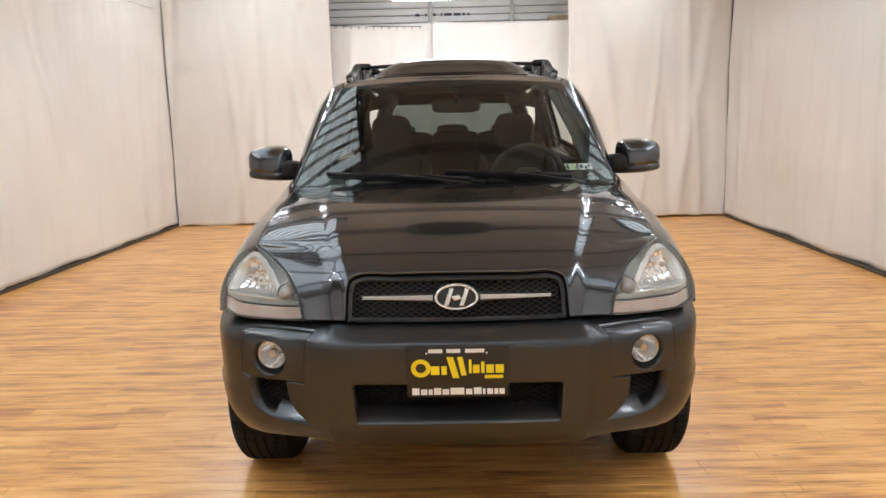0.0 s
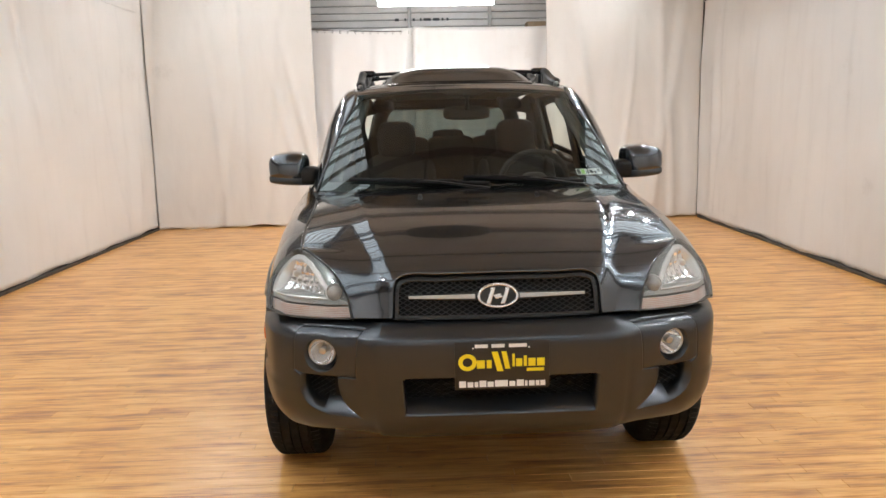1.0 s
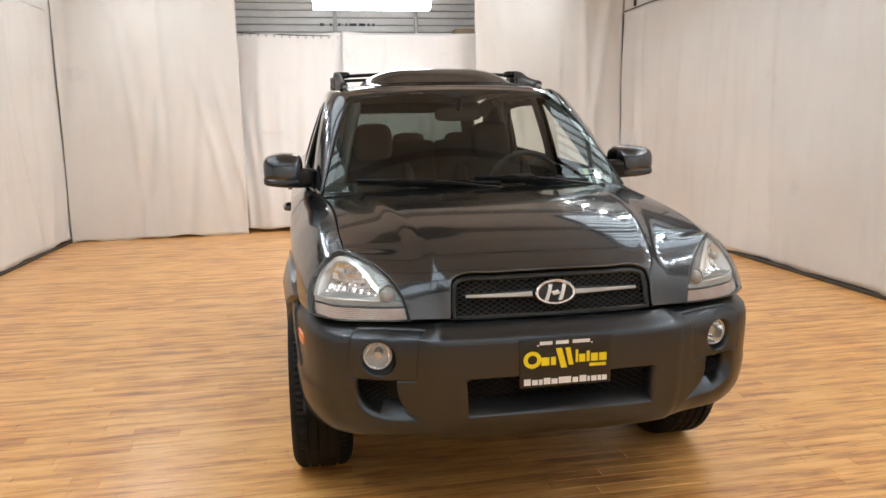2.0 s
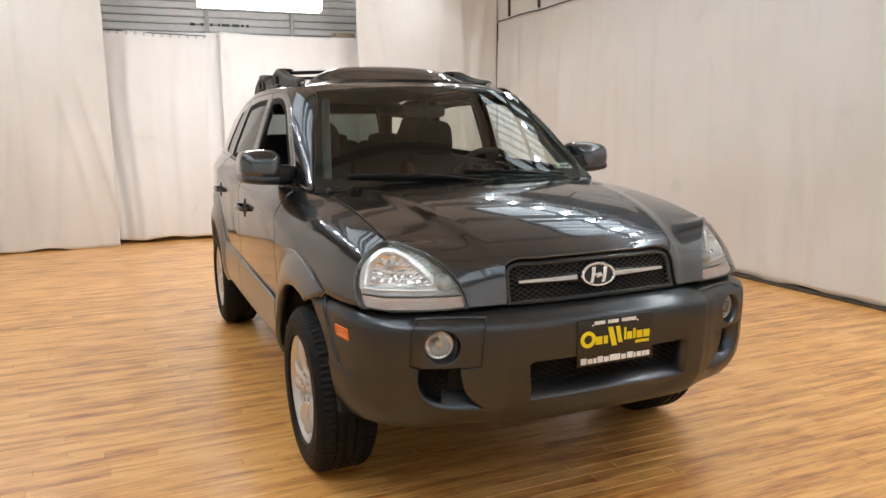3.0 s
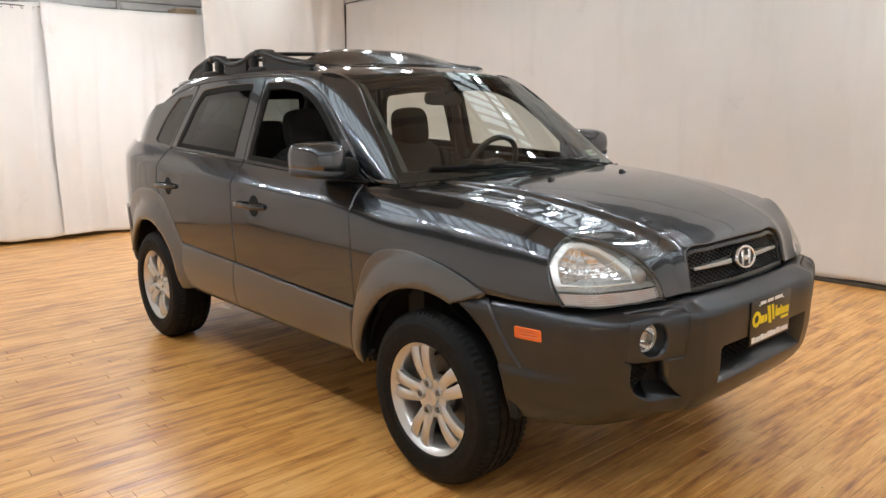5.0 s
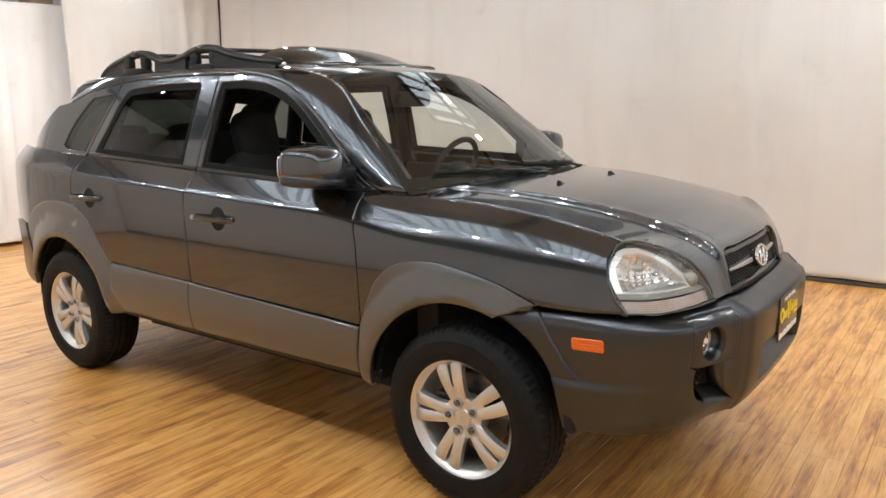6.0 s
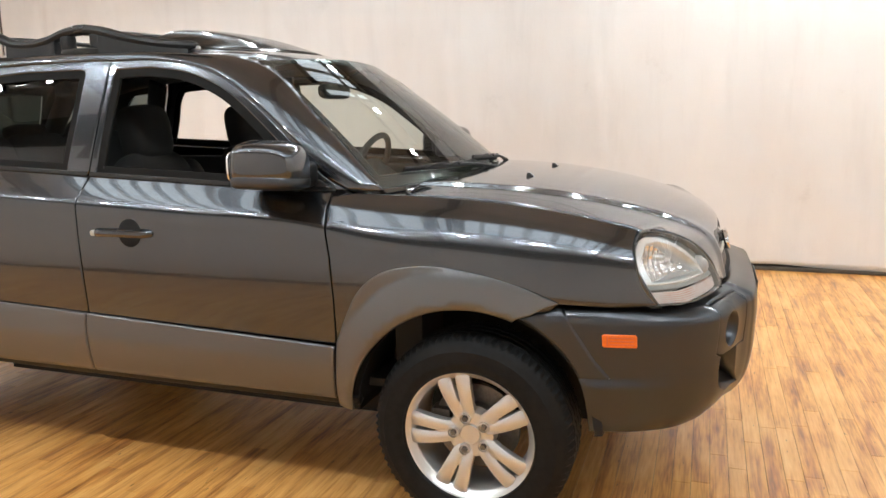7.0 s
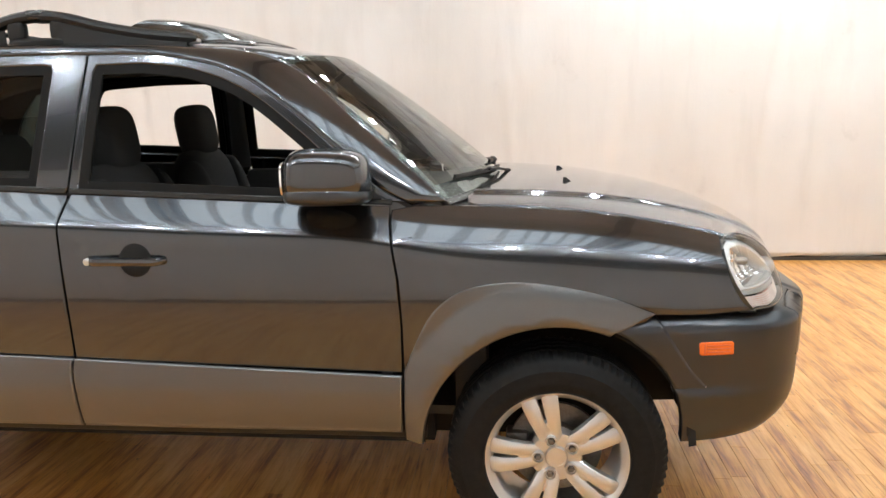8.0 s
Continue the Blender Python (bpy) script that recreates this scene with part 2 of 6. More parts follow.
    nt.links.new(mix.outputs[2], b.inputs["Base Color"])
    rr = nt.nodes.new("ShaderNodeMapRange")
    rr.inputs["To Min"].default_value = 0.24
    rr.inputs["To Max"].default_value = 0.46
    nt.links.new(strip.outputs["Fac"], rr.inputs["Value"])
    nt.links.new(rr.outputs["Result"], b.inputs["Roughness"])
    bp = nt.nodes.new("ShaderNodeBump")
    bp.inputs["Strength"].default_value = 0.08
    bp.inputs["Distance"].default_value = 0.002
    nt.links.new(grain.outputs["Fac"], bp.inputs["Height"])
    nt.links.new(bp.outputs["Normal"], b.inputs["Normal"])
    return m


WOOD = wood("strip_floor")


# ---- mesh helpers ----
def part(name, bm, material, parent=None, label="", smooth=True):
    """Links a bmesh as one mesh object, under parent where one is given."""
    me = bpy.data.meshes.new(name)
    bm.to_mesh(me)
    bm.free()
    if smooth:
        me.shade_smooth()
        me.set_sharp_from_angle(angle=radians(35))
    me.materials.append(material)
    ob = new(name, me)
    ob.parent = parent
    return tagged(ob, label)


def mesh_part(name, verts, faces, material, parent=None, label="", normals=None, smooth=True, sharp=None):
    me = bpy.data.meshes.new(name)
    me.from_pydata([tuple(map(float, v)) for v in verts], [], [tuple(map(int, f)) for f in faces])
    me.update()
    if smooth:
        me.shade_smooth()
        if sharp:
            me.set_sharp_from_angle(angle=radians(sharp))
    if normals is not None:
        me.normals_split_custom_set_from_vertices([tuple(map(float, n)) for n in normals])
    me.materials.append(material)
    ob = new(name, me)
    ob.parent = parent
    return tagged(ob, label)


def thing(name, label, category, group="", kind="", at=(0, 0, 0)):
    ob = new(name)
    ob.location = at
    return tagged(ob, label, category, group, kind)


def box(bm, lo, hi, bevel=0.0, segs=2):
    """A box between two corners, with rounded edges, added to bm."""
    r = bmesh.ops.create_cube(bm, size=1.0)
    c = [(a + b) / 2 for a, b in zip(lo, hi)]
    s = [abs(b - a) for a, b in zip(lo, hi)]
    for v in r["verts"]:
        v.co = Vector((c[i] + v.co[i] * s[i] for i in range(3)))
    if bevel:
        es = list({e for v in r["verts"] for e in v.link_edges})
        bmesh.ops.bevel(bm, geom=es, offset=bevel, segments=segs, profile=0.6, affect="EDGES")
    return bm


def boxpart(name, lo, hi, material, parent=None, label="", bevel=0.003):
    return part(name, box(bmesh.new(), lo, hi, bevel), material, parent, label)


def tube(points, radius, segs=10, closed=False, flat=1.0, up=(0, 0, 1)):
    """Vertices and faces of a tube along points; radius a number or one a point."""
    P = [Vector(p) for p in points]
    n = len(P)
    R = radius if hasattr(radius, "__len__") else [radius] * n
    V, F = [], []
    for i, p in enumerate(P):
        a = P[(i - 1) % n] if (closed or i) else P[0]
        b = P[(i + 1) % n] if (closed or i < n - 1) else P[-1]
        d = (b - a).normalized()
        s = d.cross(Vector(up))
        s = s.normalized() if s.length > 1e-6 else Vector((1, 0, 0))
        u = s.cross(d)
        for k in range(segs):
            w = 2 * math.pi * k / segs
            V.append(p + R[i] * (math.cos(w) * s + flat * math.sin(w) * u))
    for i in range(n if closed else n - 1):
        j = (i + 1) % n
        for k in range(segs):
            l = (k + 1) % segs
            F.append((i * segs + k, i * segs + l, j * segs + l, j * segs + k))
    if not closed:
        F.append(tuple(range(segs)))
        F.append(tuple((n - 1) * segs + k for k in reversed(range(segs))))
    return V, F


def turned(profile, segs=48, axis="x", centre=(0, 0, 0), closed=False):
    """A surface of revolution from (radius, along) pairs, turned about an axis."""
    V, F = [], []
    n = len(profile)
    for k in range(segs):
        w = 2 * math.pi * k / segs
        c, s = math.cos(w), math.sin(w)
        for r, a in profile:
            p = {"x": (a, r * c, r * s), "y": (r * c, a, r * s), "z": (r * c, r * s, a)}[axis]
            V.append(tuple(q + o for q, o in zip(p, centre)))
    for k in range(segs):
        l = (k + 1) % segs
        for i in range(n if closed else n - 1):
            j = (i + 1) % n
            F.append((k * n + i, k * n + j, l * n + j, l * n + i))
    return V, F


def join(*meshes):
    V, F = [], []
    for v, f in meshes:
        o = len(V)
        V += list(v)
        F += [tuple(i + o for i in g) for g in f]
    return V, F


def fixed(V, F):
    """The mesh as a bmesh with its faces turned outward."""
    bm = bmesh.new()
    vs = [bm.verts.new(v) for v in V]
    for f in F:
        if len(set(f)) > 2:
            try:
                bm.faces.new([vs[i] for i in f])
            except ValueError:
                pass
    bmesh.ops.recalc_face_normals(bm, faces=bm.faces)
    return bm


def solid(name, vf, material, parent=None, label=""):
    return part(name, fixed(*vf), material, parent, label)

# ---- the room ----
X0, X1, Y0, TOP = -3.72, 3.59, -6.0, 3.95
SPLAY = 0.034  # the west canvas stands a little askew
JOIN = -0.16


def cloth(name, axis, at, a0, a1, z0, z1, material, label, folds, depth, seed, face=1, sag=0.0, hem=0.0, tension=0.0, slant=0.35, creases=0, crease=0.02, wide=1.0, splay=0.0):
    """A hanging cloth with thickness in the plane axis = at, from a0 to a1, its folds running up and down."""
    rnd = random.Random(seed)
    waves = [(rnd.uniform(0.5, 1.4) * folds, rnd.uniform(0, 6.28), rnd.uniform(0.4, 1.0), rnd.uniform(-slant, slant)) for _ in range(6)]
    ridges = [(rnd.uniform(min(a0, a1), max(a0, a1)), rnd.uniform(-slant, slant) * 0.5, wide * rnd.uniform(0.025, 0.07), rnd.choice((-1, 1, 1)) * rnd.uniform(0.4, 1.0), rnd.uniform(0.0, 0.75), rnd.uniform(0.25, 0.7)) for _ in range(creases)]
    nu, nv = max(24, int(abs(a1 - a0) / (0.018 if creases else 0.035))), 56
    V, F = [], []
    for i in range(nu + 1):
        a = a0 + (a1 - a0) * i / nu
        for j in range(nv + 1):
            h = j / nv
            z = z0 + (z1 - z0) * h
            d = sum(w * math.sin(k * (a + t * (h - 0.5)) + p) for k, p, w, t in waves) / 3.2
            d = depth * d * (0.55 + 0.45 * (1 - h)) + 0.03 * noise.noise((a * 1.1, z * 0.8, seed)) + 0.012 * noise.noise((a * 3.5, z * 1.6, seed)) + 0.004 * noise.noise((a * 9, z * 5, seed))
            d += crease * sum(g * math.exp(-((a - c - t * (h - m) + 0.05 * math.sin(4 * h + c)) / w) ** 2 - ((h - m) / v) ** 4) for c, t, w, g, m, v in ridges)
            d += tension * math.sin(math.pi * min(1, abs(a - a0) / 1.2)) * 0.02
            zz = z - sag * (1 - (2 * i / nu - 1) ** 2) * h
            if j == 0:
                zz += hem * (0.5 + noise.noise((a * 3.1, seed, 0.5)))
            q = at + face * d - splay * (6.9 - max(a, 0.0))
            V.append((a, q, zz) if axis == "y" else (q, a, zz))
    for i in range(nu):
        for j in range(nv):
            k = i * (nv + 1) + j
            F.append((k, k + nv + 1, k + nv + 2, k + 1))
    ob = mesh_part(name, V, F, material)
    s = ob.modifiers.new("thickness", "SOLIDIFY")
    s.thickness = 0.004
    return tagged(ob, label, "cloth", kind="structure")


def wall(name, lo, hi, material):
    return tagged(boxpart(name, lo, hi, material, bevel=0), "plain grey wall behind the canvas", "wall", kind="structure")


wall("wall_west", (X0 - 0.5, Y0, 0), (X0 - 0.38, 8.4, TOP), BLOCK)
wall("wall_east", (X1 + 0.08, Y0, 0), (X1 + 0.2, 8.4, TOP), BLOCK)
wall("wall_south", (X0 - 0.5, Y0 - 0.12, 0), (X1 + 0.2, Y0, TOP), BLOCK)
wall("wall_north", (X0 - 0.5, 8.4, 0), (X1 + 0.2, 8.52, TOP), BLOCK)
tagged(boxpart("ceiling", (X0 - 0.5, Y0 - 0.12, TOP), (X1 + 0.2, 8.52, TOP + 0.1), CEIL, bevel=0), "grey painted ceiling", "ceiling", kind="structure")
for k in range(7):
    y = -5.2 + 2.0 * k
    tagged(boxpart("ceiling_beam", (X0 - 0.38, y - 0.05, TOP - 0.16), (X1 + 0.1, y + 0.05, TOP), PALEBEAM), "brown painted joist under the ceiling", "beam", "ceiling beams", "structure")

cloth("canvas_west", "x", X0, Y0, 6.98, 0.03, 2.82, CANVAS_LIT, "taut off-white painter's canvas covering the side wall", 0.9, 0.018, 3, 1, hem=0.02, slant=1.2, creases=36, crease=0.016, wide=1.8, splay=SPLAY)
cloth("canvas_west_upper", "x", X0 + 0.018, 4.9, 6.96, 2.785, 3.1, CANVAS_LIT, "second strip of off-white canvas hung over the first", 1.1, 0.012, 4, 1, hem=0.015, slant=0.8, creases=5, crease=0.01, wide=2.0, splay=SPLAY)
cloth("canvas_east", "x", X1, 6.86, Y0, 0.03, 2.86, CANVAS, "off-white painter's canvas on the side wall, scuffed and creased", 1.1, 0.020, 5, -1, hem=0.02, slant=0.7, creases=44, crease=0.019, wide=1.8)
cloth("canvas_east_upper", "x", X1 + 0.02, 7.02, Y0, 2.84, 3.3, CURTAIN, "second strip of canvas above the seam", 2.0, 0.012, 8, -1)
cloth("canvas_south", "y", Y0 + 0.06, X1, X0, 0.03, 3.3, CANVAS, "off-white canvas closing the room", 1.2, 0.02, 11, 1)
cloth("curtain_west", "y", 6.93, -1.555, -3.70, -0.012, 3.3, CURTAIN, "heavy cream canvas curtain with a few soft folds", 1.5, 0.06, 21, -1, hem=0.04, slant=1.1, creases=9, crease=0.04, wide=1.8)
cloth("curtain_east", "y", 6.87, 3.578, 1.50, -0.012, 3.3, CURTAIN, "heavy cream canvas curtain with slanting folds", 1.7, 0.07, 34, -1, hem=0.04, slant=1.5, creases=11, crease=0.04, wide=1.7)
cloth("curtain_middle", "y", 7.14, JOIN + 0.05, -1.9, 0.03, 2.60, SHEER, "thin pale curtain drawn across the opening", 7.0, 0.05, 55, -1, sag=0.03, hem=0.03, slant=0.25, creases=14, crease=0.035, wide=1.3)
cloth("curtain_middle_overlap", "y", 7.08, 1.9, JOIN - 0.08, 0.03, 2.60, SHEER, "second pale curtain overlapping the first", 7.0, 0.05, 57, -1, sag=0.03, hem=0.03, slant=0.25, creases=12, crease=0.035, wide=1.3)

# seam cord, upright joints of the upper canvas, and dark skirting under the canvas
V, F = tube([(X1 - 0.012, y, 2.85 + 0.02 * noise.noise((y * 1.7, 1, 1))) for y in np.linspace(6.85, Y0, 60)], 0.008, 6)
tagged(solid("canvas_seam", (V, F), SKIRT), "frayed dark seam between two canvas strips", "seam", kind="structure")
for y in (6.55, 5.75, 4.4):
    tagged(boxpart("canvas_batten", (X1 - 0.01, y - 0.012, 2.88), (X1 + 0.02, y + 0.012, 3.3), SKIRT), "narrow dark batten over the canvas joint", "batten", "canvas battens", "structure")
V, F = [], []
for y in (Y0, 0.0, 6.9):
    x = X0 - SPLAY * (6.9 - max(y, 0.0))
    V += [(x - 0.06, y, 0.0), (x - 0.06, y, 0.026), (x + 0.02, y, 0.026), (x + 0.02, y, 0.0)]
F = [(4 * i + j, 4 * i + (j + 1) % 4, 4 * i + 4 + (j + 1) % 4, 4 * i + 4 + j) for i in range(2) for j in range(4)] + [(0, 1, 2, 3), (11, 10, 9, 8)]
tagged(solid("baseboard_west", (V, F), SKIRT), "dark strip along the foot of the wall", "baseboard", kind="structure")
tagged(boxpart("baseboard_east", (X1 - 0.02, Y0, 0.0), (X1 + 0.06, 6.8, 0.030), SKIRT), "dark strip along the foot of the wall", "baseboard", kind="structure")

# ribbed metal shutter behind the opening
shutter = thing("roller_shutter", "grey ribbed metal roller shutter above the curtain", "shutter", kind="structure")
for k in range(20):
    z = 2.0 + 0.098 * k
    V = [(-2.6, 7.9 + o, z + h) for o, h in ((0, 0), (-0.016, 0.012), (-0.016, 0.078), (0, 0.090), (0.012, 0.090), (0.012, 0))]
    V += [(2.6, y, zz) for _, y, zz in V]
    F = [(i, (i + 1) % 6, 6 + (i + 1) % 6, 6 + i) for i in range(6)] + [tuple(range(6)), tuple(range(11, 5, -1))]
    solid("slat", (V, F), CORR, shutter)
boxpart("backing", (-2.6, 7.93, 1.9), (2.6, 7.96, TOP), BEAM, shutter)
for x in (-0.28, 0.86):
    tagged(boxpart("shutter_post", (x - 0.025, 7.82, 0.0), (x + 0.025, 7.86, TOP), GALV), "galvanised upright post before the shutter", "post", "shutter posts", "structure")
tagged(boxpart("shutter_rail", (-2.6, 7.80, 2.60), (2.6, 7.815, 2.66), CORR), "pale horizontal rail of the shutter", "rail", kind="structure")

# curtain wire with hooks
V, F = tube([(x, 7.13, 2.605 - 0.06 * (1 - (x / 1.9) ** 2)) for x in np.linspace(-1.9, 1.9, 40)], 0.006, 6)
wire = tagged(solid("curtain_wire", (V, F), BEAM), "thin sagging wire that carries the curtain", "wire", kind="structure")
for k in range(31):
    x = -1.5 + 3.0 * k / 30
    V, F = tube([(x + 0.012 * math.cos(a), 7.115, 2.585 - 0.06 * (1 - (x / 1.9) ** 2) + 0.016 * math.sin(a)) for a in np.linspace(0, 5.6, 9)], 0.003, 5)
    solid("hook", (V, F), BEAM, wire)
tagged(boxpart("cardboard_box", (1.30, 7.16, 2.575), (1.56, 7.4, 2.65), CARDBOARD), "flat brown box tucked on top of the curtain", "box")
ledge = tagged(boxpart("curtain_ledge", (1.25, 7.16, 2.54), (1.9, 7.45, 2.573), SKIRT), "narrow dark ledge behind the curtain", "ledge", kind="structure")
for k, (x, w) in enumerate(((-0.46, 0.03), (-0.34, 0.012), (-0.22, 0.016), (-0.12, 0.012), (-0.03, 0.05), (0.10, 0.045), (0.19, 0.014), (0.26, 0.014))):
    tagged(boxpart("shutter_mark", (x - w, 7.872, 2.765), (x + w, 7.886, 2.80), INK, bevel=0.001), "small dark mark on the shutter", "mark", "shutter marks", "structure")


# ---- lamps ----
def ceiling_light(x, y, z=2.70):
    lamp = thing("ceiling_light", "long white fluorescent ceiling light with a wraparound diffuser, switched on", "lamp", "ceiling lights", at=(x, y, z))
    prof = [(-0.13, 0.045), (-0.125, 0.0), (-0.10, -0.035), (-0.05, -0.05), (0.05, -0.05), (0.10, -0.035), (0.125, 0.0), (0.13, 0.045)]
    V = [(-0.64, a, b) for a, b in prof] + [(0.64, a, b) for a, b in prof]
    n = len(prof)
    solid("diffuser", (V, [(i, i + 1, n + i + 1, n + i) for i in range(n - 1)] + [tuple(range(n)), tuple(range(2 * n - 1, n - 1, -1))]), TUBE, lamp)
    boxpart("housing", (-0.65, -0.12, 0.047), (0.65, 0.12, 0.075), WHITE, lamp, "white steel housing")
    for s in (-0.5, 0.5):
        solid("hanger", tube([(s, 0, 0.07), (s, 0, TOP - z)], 0.006, 6), GALV, lamp, "thin steel hanger")
    return lamp


ceiling_light(0.02, 5.5)

# cool skylights on both sides of the ceiling, and flood lamps along the canvas top
# the y = -4.3 row is added, unseen, to give the car's front cool light
for x, ys in ((-2.0, (-4.3, -2.3, -0.4, 1.5, 3.4)), (-0.6, (-4.3,)), (0.9, (-4.3,)), (2.7, (-4.3, 1.5, 3.4))):
    for y in ys:
        sk = thing("skylight", "unseen frosted cool-white skylight in the dark ceiling", "skylight", "skylights", "structure")
        boxpart("pane", (x - 0.6, y - 0.84, TOP - 0.03), (x + 0.6, y + 0.84, TOP - 0.01), SKY, sk, bevel=0)
        for lo, hi in (((x - 0.66, y - 0.90), (x + 0.66, y - 0.84)), ((x - 0.66, y + 0.84), (x + 0.66, y + 0.90)), ((x - 0.66, y - 0.84), (x - 0.6, y + 0.84)), ((x + 0.6, y - 0.84), (x + 0.66, y + 0.84))):
            boxpart("frame", (*lo, TOP - 0.09), (*hi, TOP), BEAM, sk)
        for k in range(1, 8):
            boxpart("glazing_bar", (x - 0.6, y - 0.84 + 0.21 * k - 0.03, TOP - 0.06), (x + 0.6, y - 0.84 + 0.21 * k + 0.03, TOP - 0.03), GALV, sk)
for x in (-2.72, 2.58):
    tagged(boxpart("lamp_rail", (x - 0.025, Y0, 3.60), (x + 0.025, 6.8, 3.66), BEAM), "dark steel rail under the ceiling", "rail", "lamp rails", "structure")
tagged(boxpart("lamp_rail", (X0, 4.87, 3.81), (X1, 4.93, 3.87), BEAM), "dark steel rail along the canvas top", "rail", "lamp rails", "structure")


for x in (-2.72, 2.58):
    for y in (-4.0, 0.0, 4.0):
        tagged(boxpart("rail_hanger", (x - 0.012, y - 0.012, 3.65), (x + 0.012, y + 0.012, TOP), BEAM), "dark steel hanger", "hanger", "rail hangers", "structure")


def flood_lamp(lit=True):
    f = thing("flood_lamp", "small square black flood lamp hung from an unseen rail, switched " + ("on" if lit else "off"), "lamp", "flood lamps" if lit else "unlit flood lamps")
    tip = Matrix.Rotation(radians(46), 4, "X")
    for nm, lo, hi, bev, mt, lb in (("housing", (-0.09, -0.04, -0.075), (0.09, 0.045, 0.075), 0.012, BLACK, ""), ("lens", (-0.075, -0.046, -0.060), (0.075, -0.041, 0.060), 0.001, FLOOD if lit else UNLIT, "glowing flood lens" if lit else "dark glass flood lens")):
        bm = box(bmesh.new(), lo, hi, bev)
        bm.transform(tip)
        part(nm, bm, mt, f, lb)
    solid("bracket", tube([(-0.095, 0, 0), (-0.10, 0, 0.10), (0.10, 0, 0.10), (0.095, 0, 0)], 0.008, 6), BLACK, f)
    solid("stem", tube([(0, 0, 0.10), (0, 0, 0.15)], 0.012, 6), BLACK, f)
    return f


flood = flood_lamp()
flood.matrix_world = pose(-2.72, -2.44, 3.49, 0, 0, 90) @ Matrix.Scale(0.75, 4)
for k in range(4, 16):
    copy_thing(flood, pose(-2.72, -4.6 + 0.72 * k, 3.49, 0, 0, 90) @ Matrix.Scale(0.75, 4))
for k in range(3, 16):
    copy_thing(flood, pose(2.58, -4.6 + 0.72 * k, 3.49, 0, 0, -90) @ Matrix.Scale(0.75, 4))
unlit = flood_lamp(False)
unlit.matrix_world = pose(-2.05, 4.90, 3.757) @ Matrix.Scale(0.46, 4)
for k in range(1, 11):
    copy_thing(unlit, pose(-2.05 + 0.41 * k, 4.90, 3.757) @ Matrix.Scale(0.46, 4))
# added unseen lamps that brighten the south canvas for the bumper's reflection
for k in range(6):
    copy_thing(flood, pose(-2.5 + 1.0 * k, Y0 + 0.9, 3.285) @ Matrix.Scale(0.72, 4))
# extra fill lamps, unseen, added to lift the east canvas and the floor there
for y in (-3.52, -2.8, -2.08, -1.36, -0.64):
    copy_thing(flood, pose(2.58, y, 3.51, 0, 0, 90) @ Matrix.Scale(0.88, 4))
# two fills out of view, added to brighten the far end of the west canvas
for y in (5.2, 5.9):
    copy_thing(flood, pose(-2.72, y, 3.51, 0, 0, -90) @ Matrix.Scale(0.60, 4))
# rail for the added south lamps, out of view
tagged(boxpart("lamp_rail", (X0, Y0 + 0.87, 3.36), (X1, Y0 + 0.93, 3.44), BEAM), "dark steel rail along the canvas top", "rail", "lamp rails", "structure")
# dark round fitting under the ceiling
for y in (2.42, 5.95):
    disc = thing("ceiling_fitting", "large dark round fitting hung from the ceiling", "fitting", "round ceiling fittings")
    solid("dish", turned([(0, 3.50), (0.03, 3.50), (0.035, 3.52), (0.42, 3.52), (0.45, 3.54), (0.45, 3.58), (0.30, 3.64), (0, 3.65)], 40, "z", (-0.06, y, 0)), BEAM, disc)
    solid("stem", tube([(-0.06, y, 3.64), (-0.06, y, TOP)], 0.03, 10), GALV, disc)

# ---- car: surfaces ----
from mathutils.geometry import delaunay_2d_cdt


class Spl:
    """A smooth curve through keys."""

    def __init__(self, xs, ys):
        self.x, self.y = np.array(xs, float), np.array(ys, float)
        h = np.diff(self.x)
        d = np.diff(self.y, axis=0) / h.reshape((-1,) + (1,) * (self.y.ndim - 1))
        m = np.empty_like(self.y)
        m[0], m[-1] = d[0], d[-1]
        for i in range(1, len(h)):
            m[i] = (d[i - 1] * h[i] + d[i] * h[i - 1]) / (h[i - 1] + h[i])
        self.m, self.h = m, h

    def __call__(self, q):
        q = np.clip(np.atleast_1d(np.asarray(q, float)), self.x[0], self.x[-1])
        i = np.clip(np.searchsorted(self.x, q) - 1, 0, len(self.h) - 1)
        sh = (-1,) + (1,) * (self.y.ndim - 1)
        h = self.h[i].reshape(sh)
        t = ((q - self.x[i]) / self.h[i]).reshape(sh)
        return (self.y[i] * (2 * t**3 - 3 * t**2 + 1) + self.m[i] * h * (t**3 - 2 * t**2 + t)
                + self.y[i + 1] * (3 * t**2 - 2 * t**3) + self.m[i + 1] * h * (t**3 - t**2))


def flow(points, n=8):
    """Points on a smooth curve through the given ones, n between each two."""
    P = np.array(points, float)
    s = np.concatenate([[0], np.cumsum(np.linalg.norm(np.diff(P, axis=0), axis=1))])
    return [tuple(p) for p in Spl(s, P)(np.linspace(0, s[-1], n * (len(P) - 1) + 1))]


def arc(cy, cz, r, a0, a1, n=24):
    return [(cy + r * math.cos(radians(a)), cz + r * math.sin(radians(a))) for a in np.linspace(a0, a1, n)]


def belt(y):
    return 1.083 + 0.046 * y


def door_section(y, dx=0.0):
    b = belt(y)
    return [(.815 + dx, .33), (.862 + dx, .42), (.878 + dx, .62), (.8865 + dx, .80), (.881 + dx, b - .16), (.8735 + dx, b - .098), (.868 + dx, b - .086), (.860 + dx, b - .075), (.833 + dx, b - .040), (.798 + dx, b)]


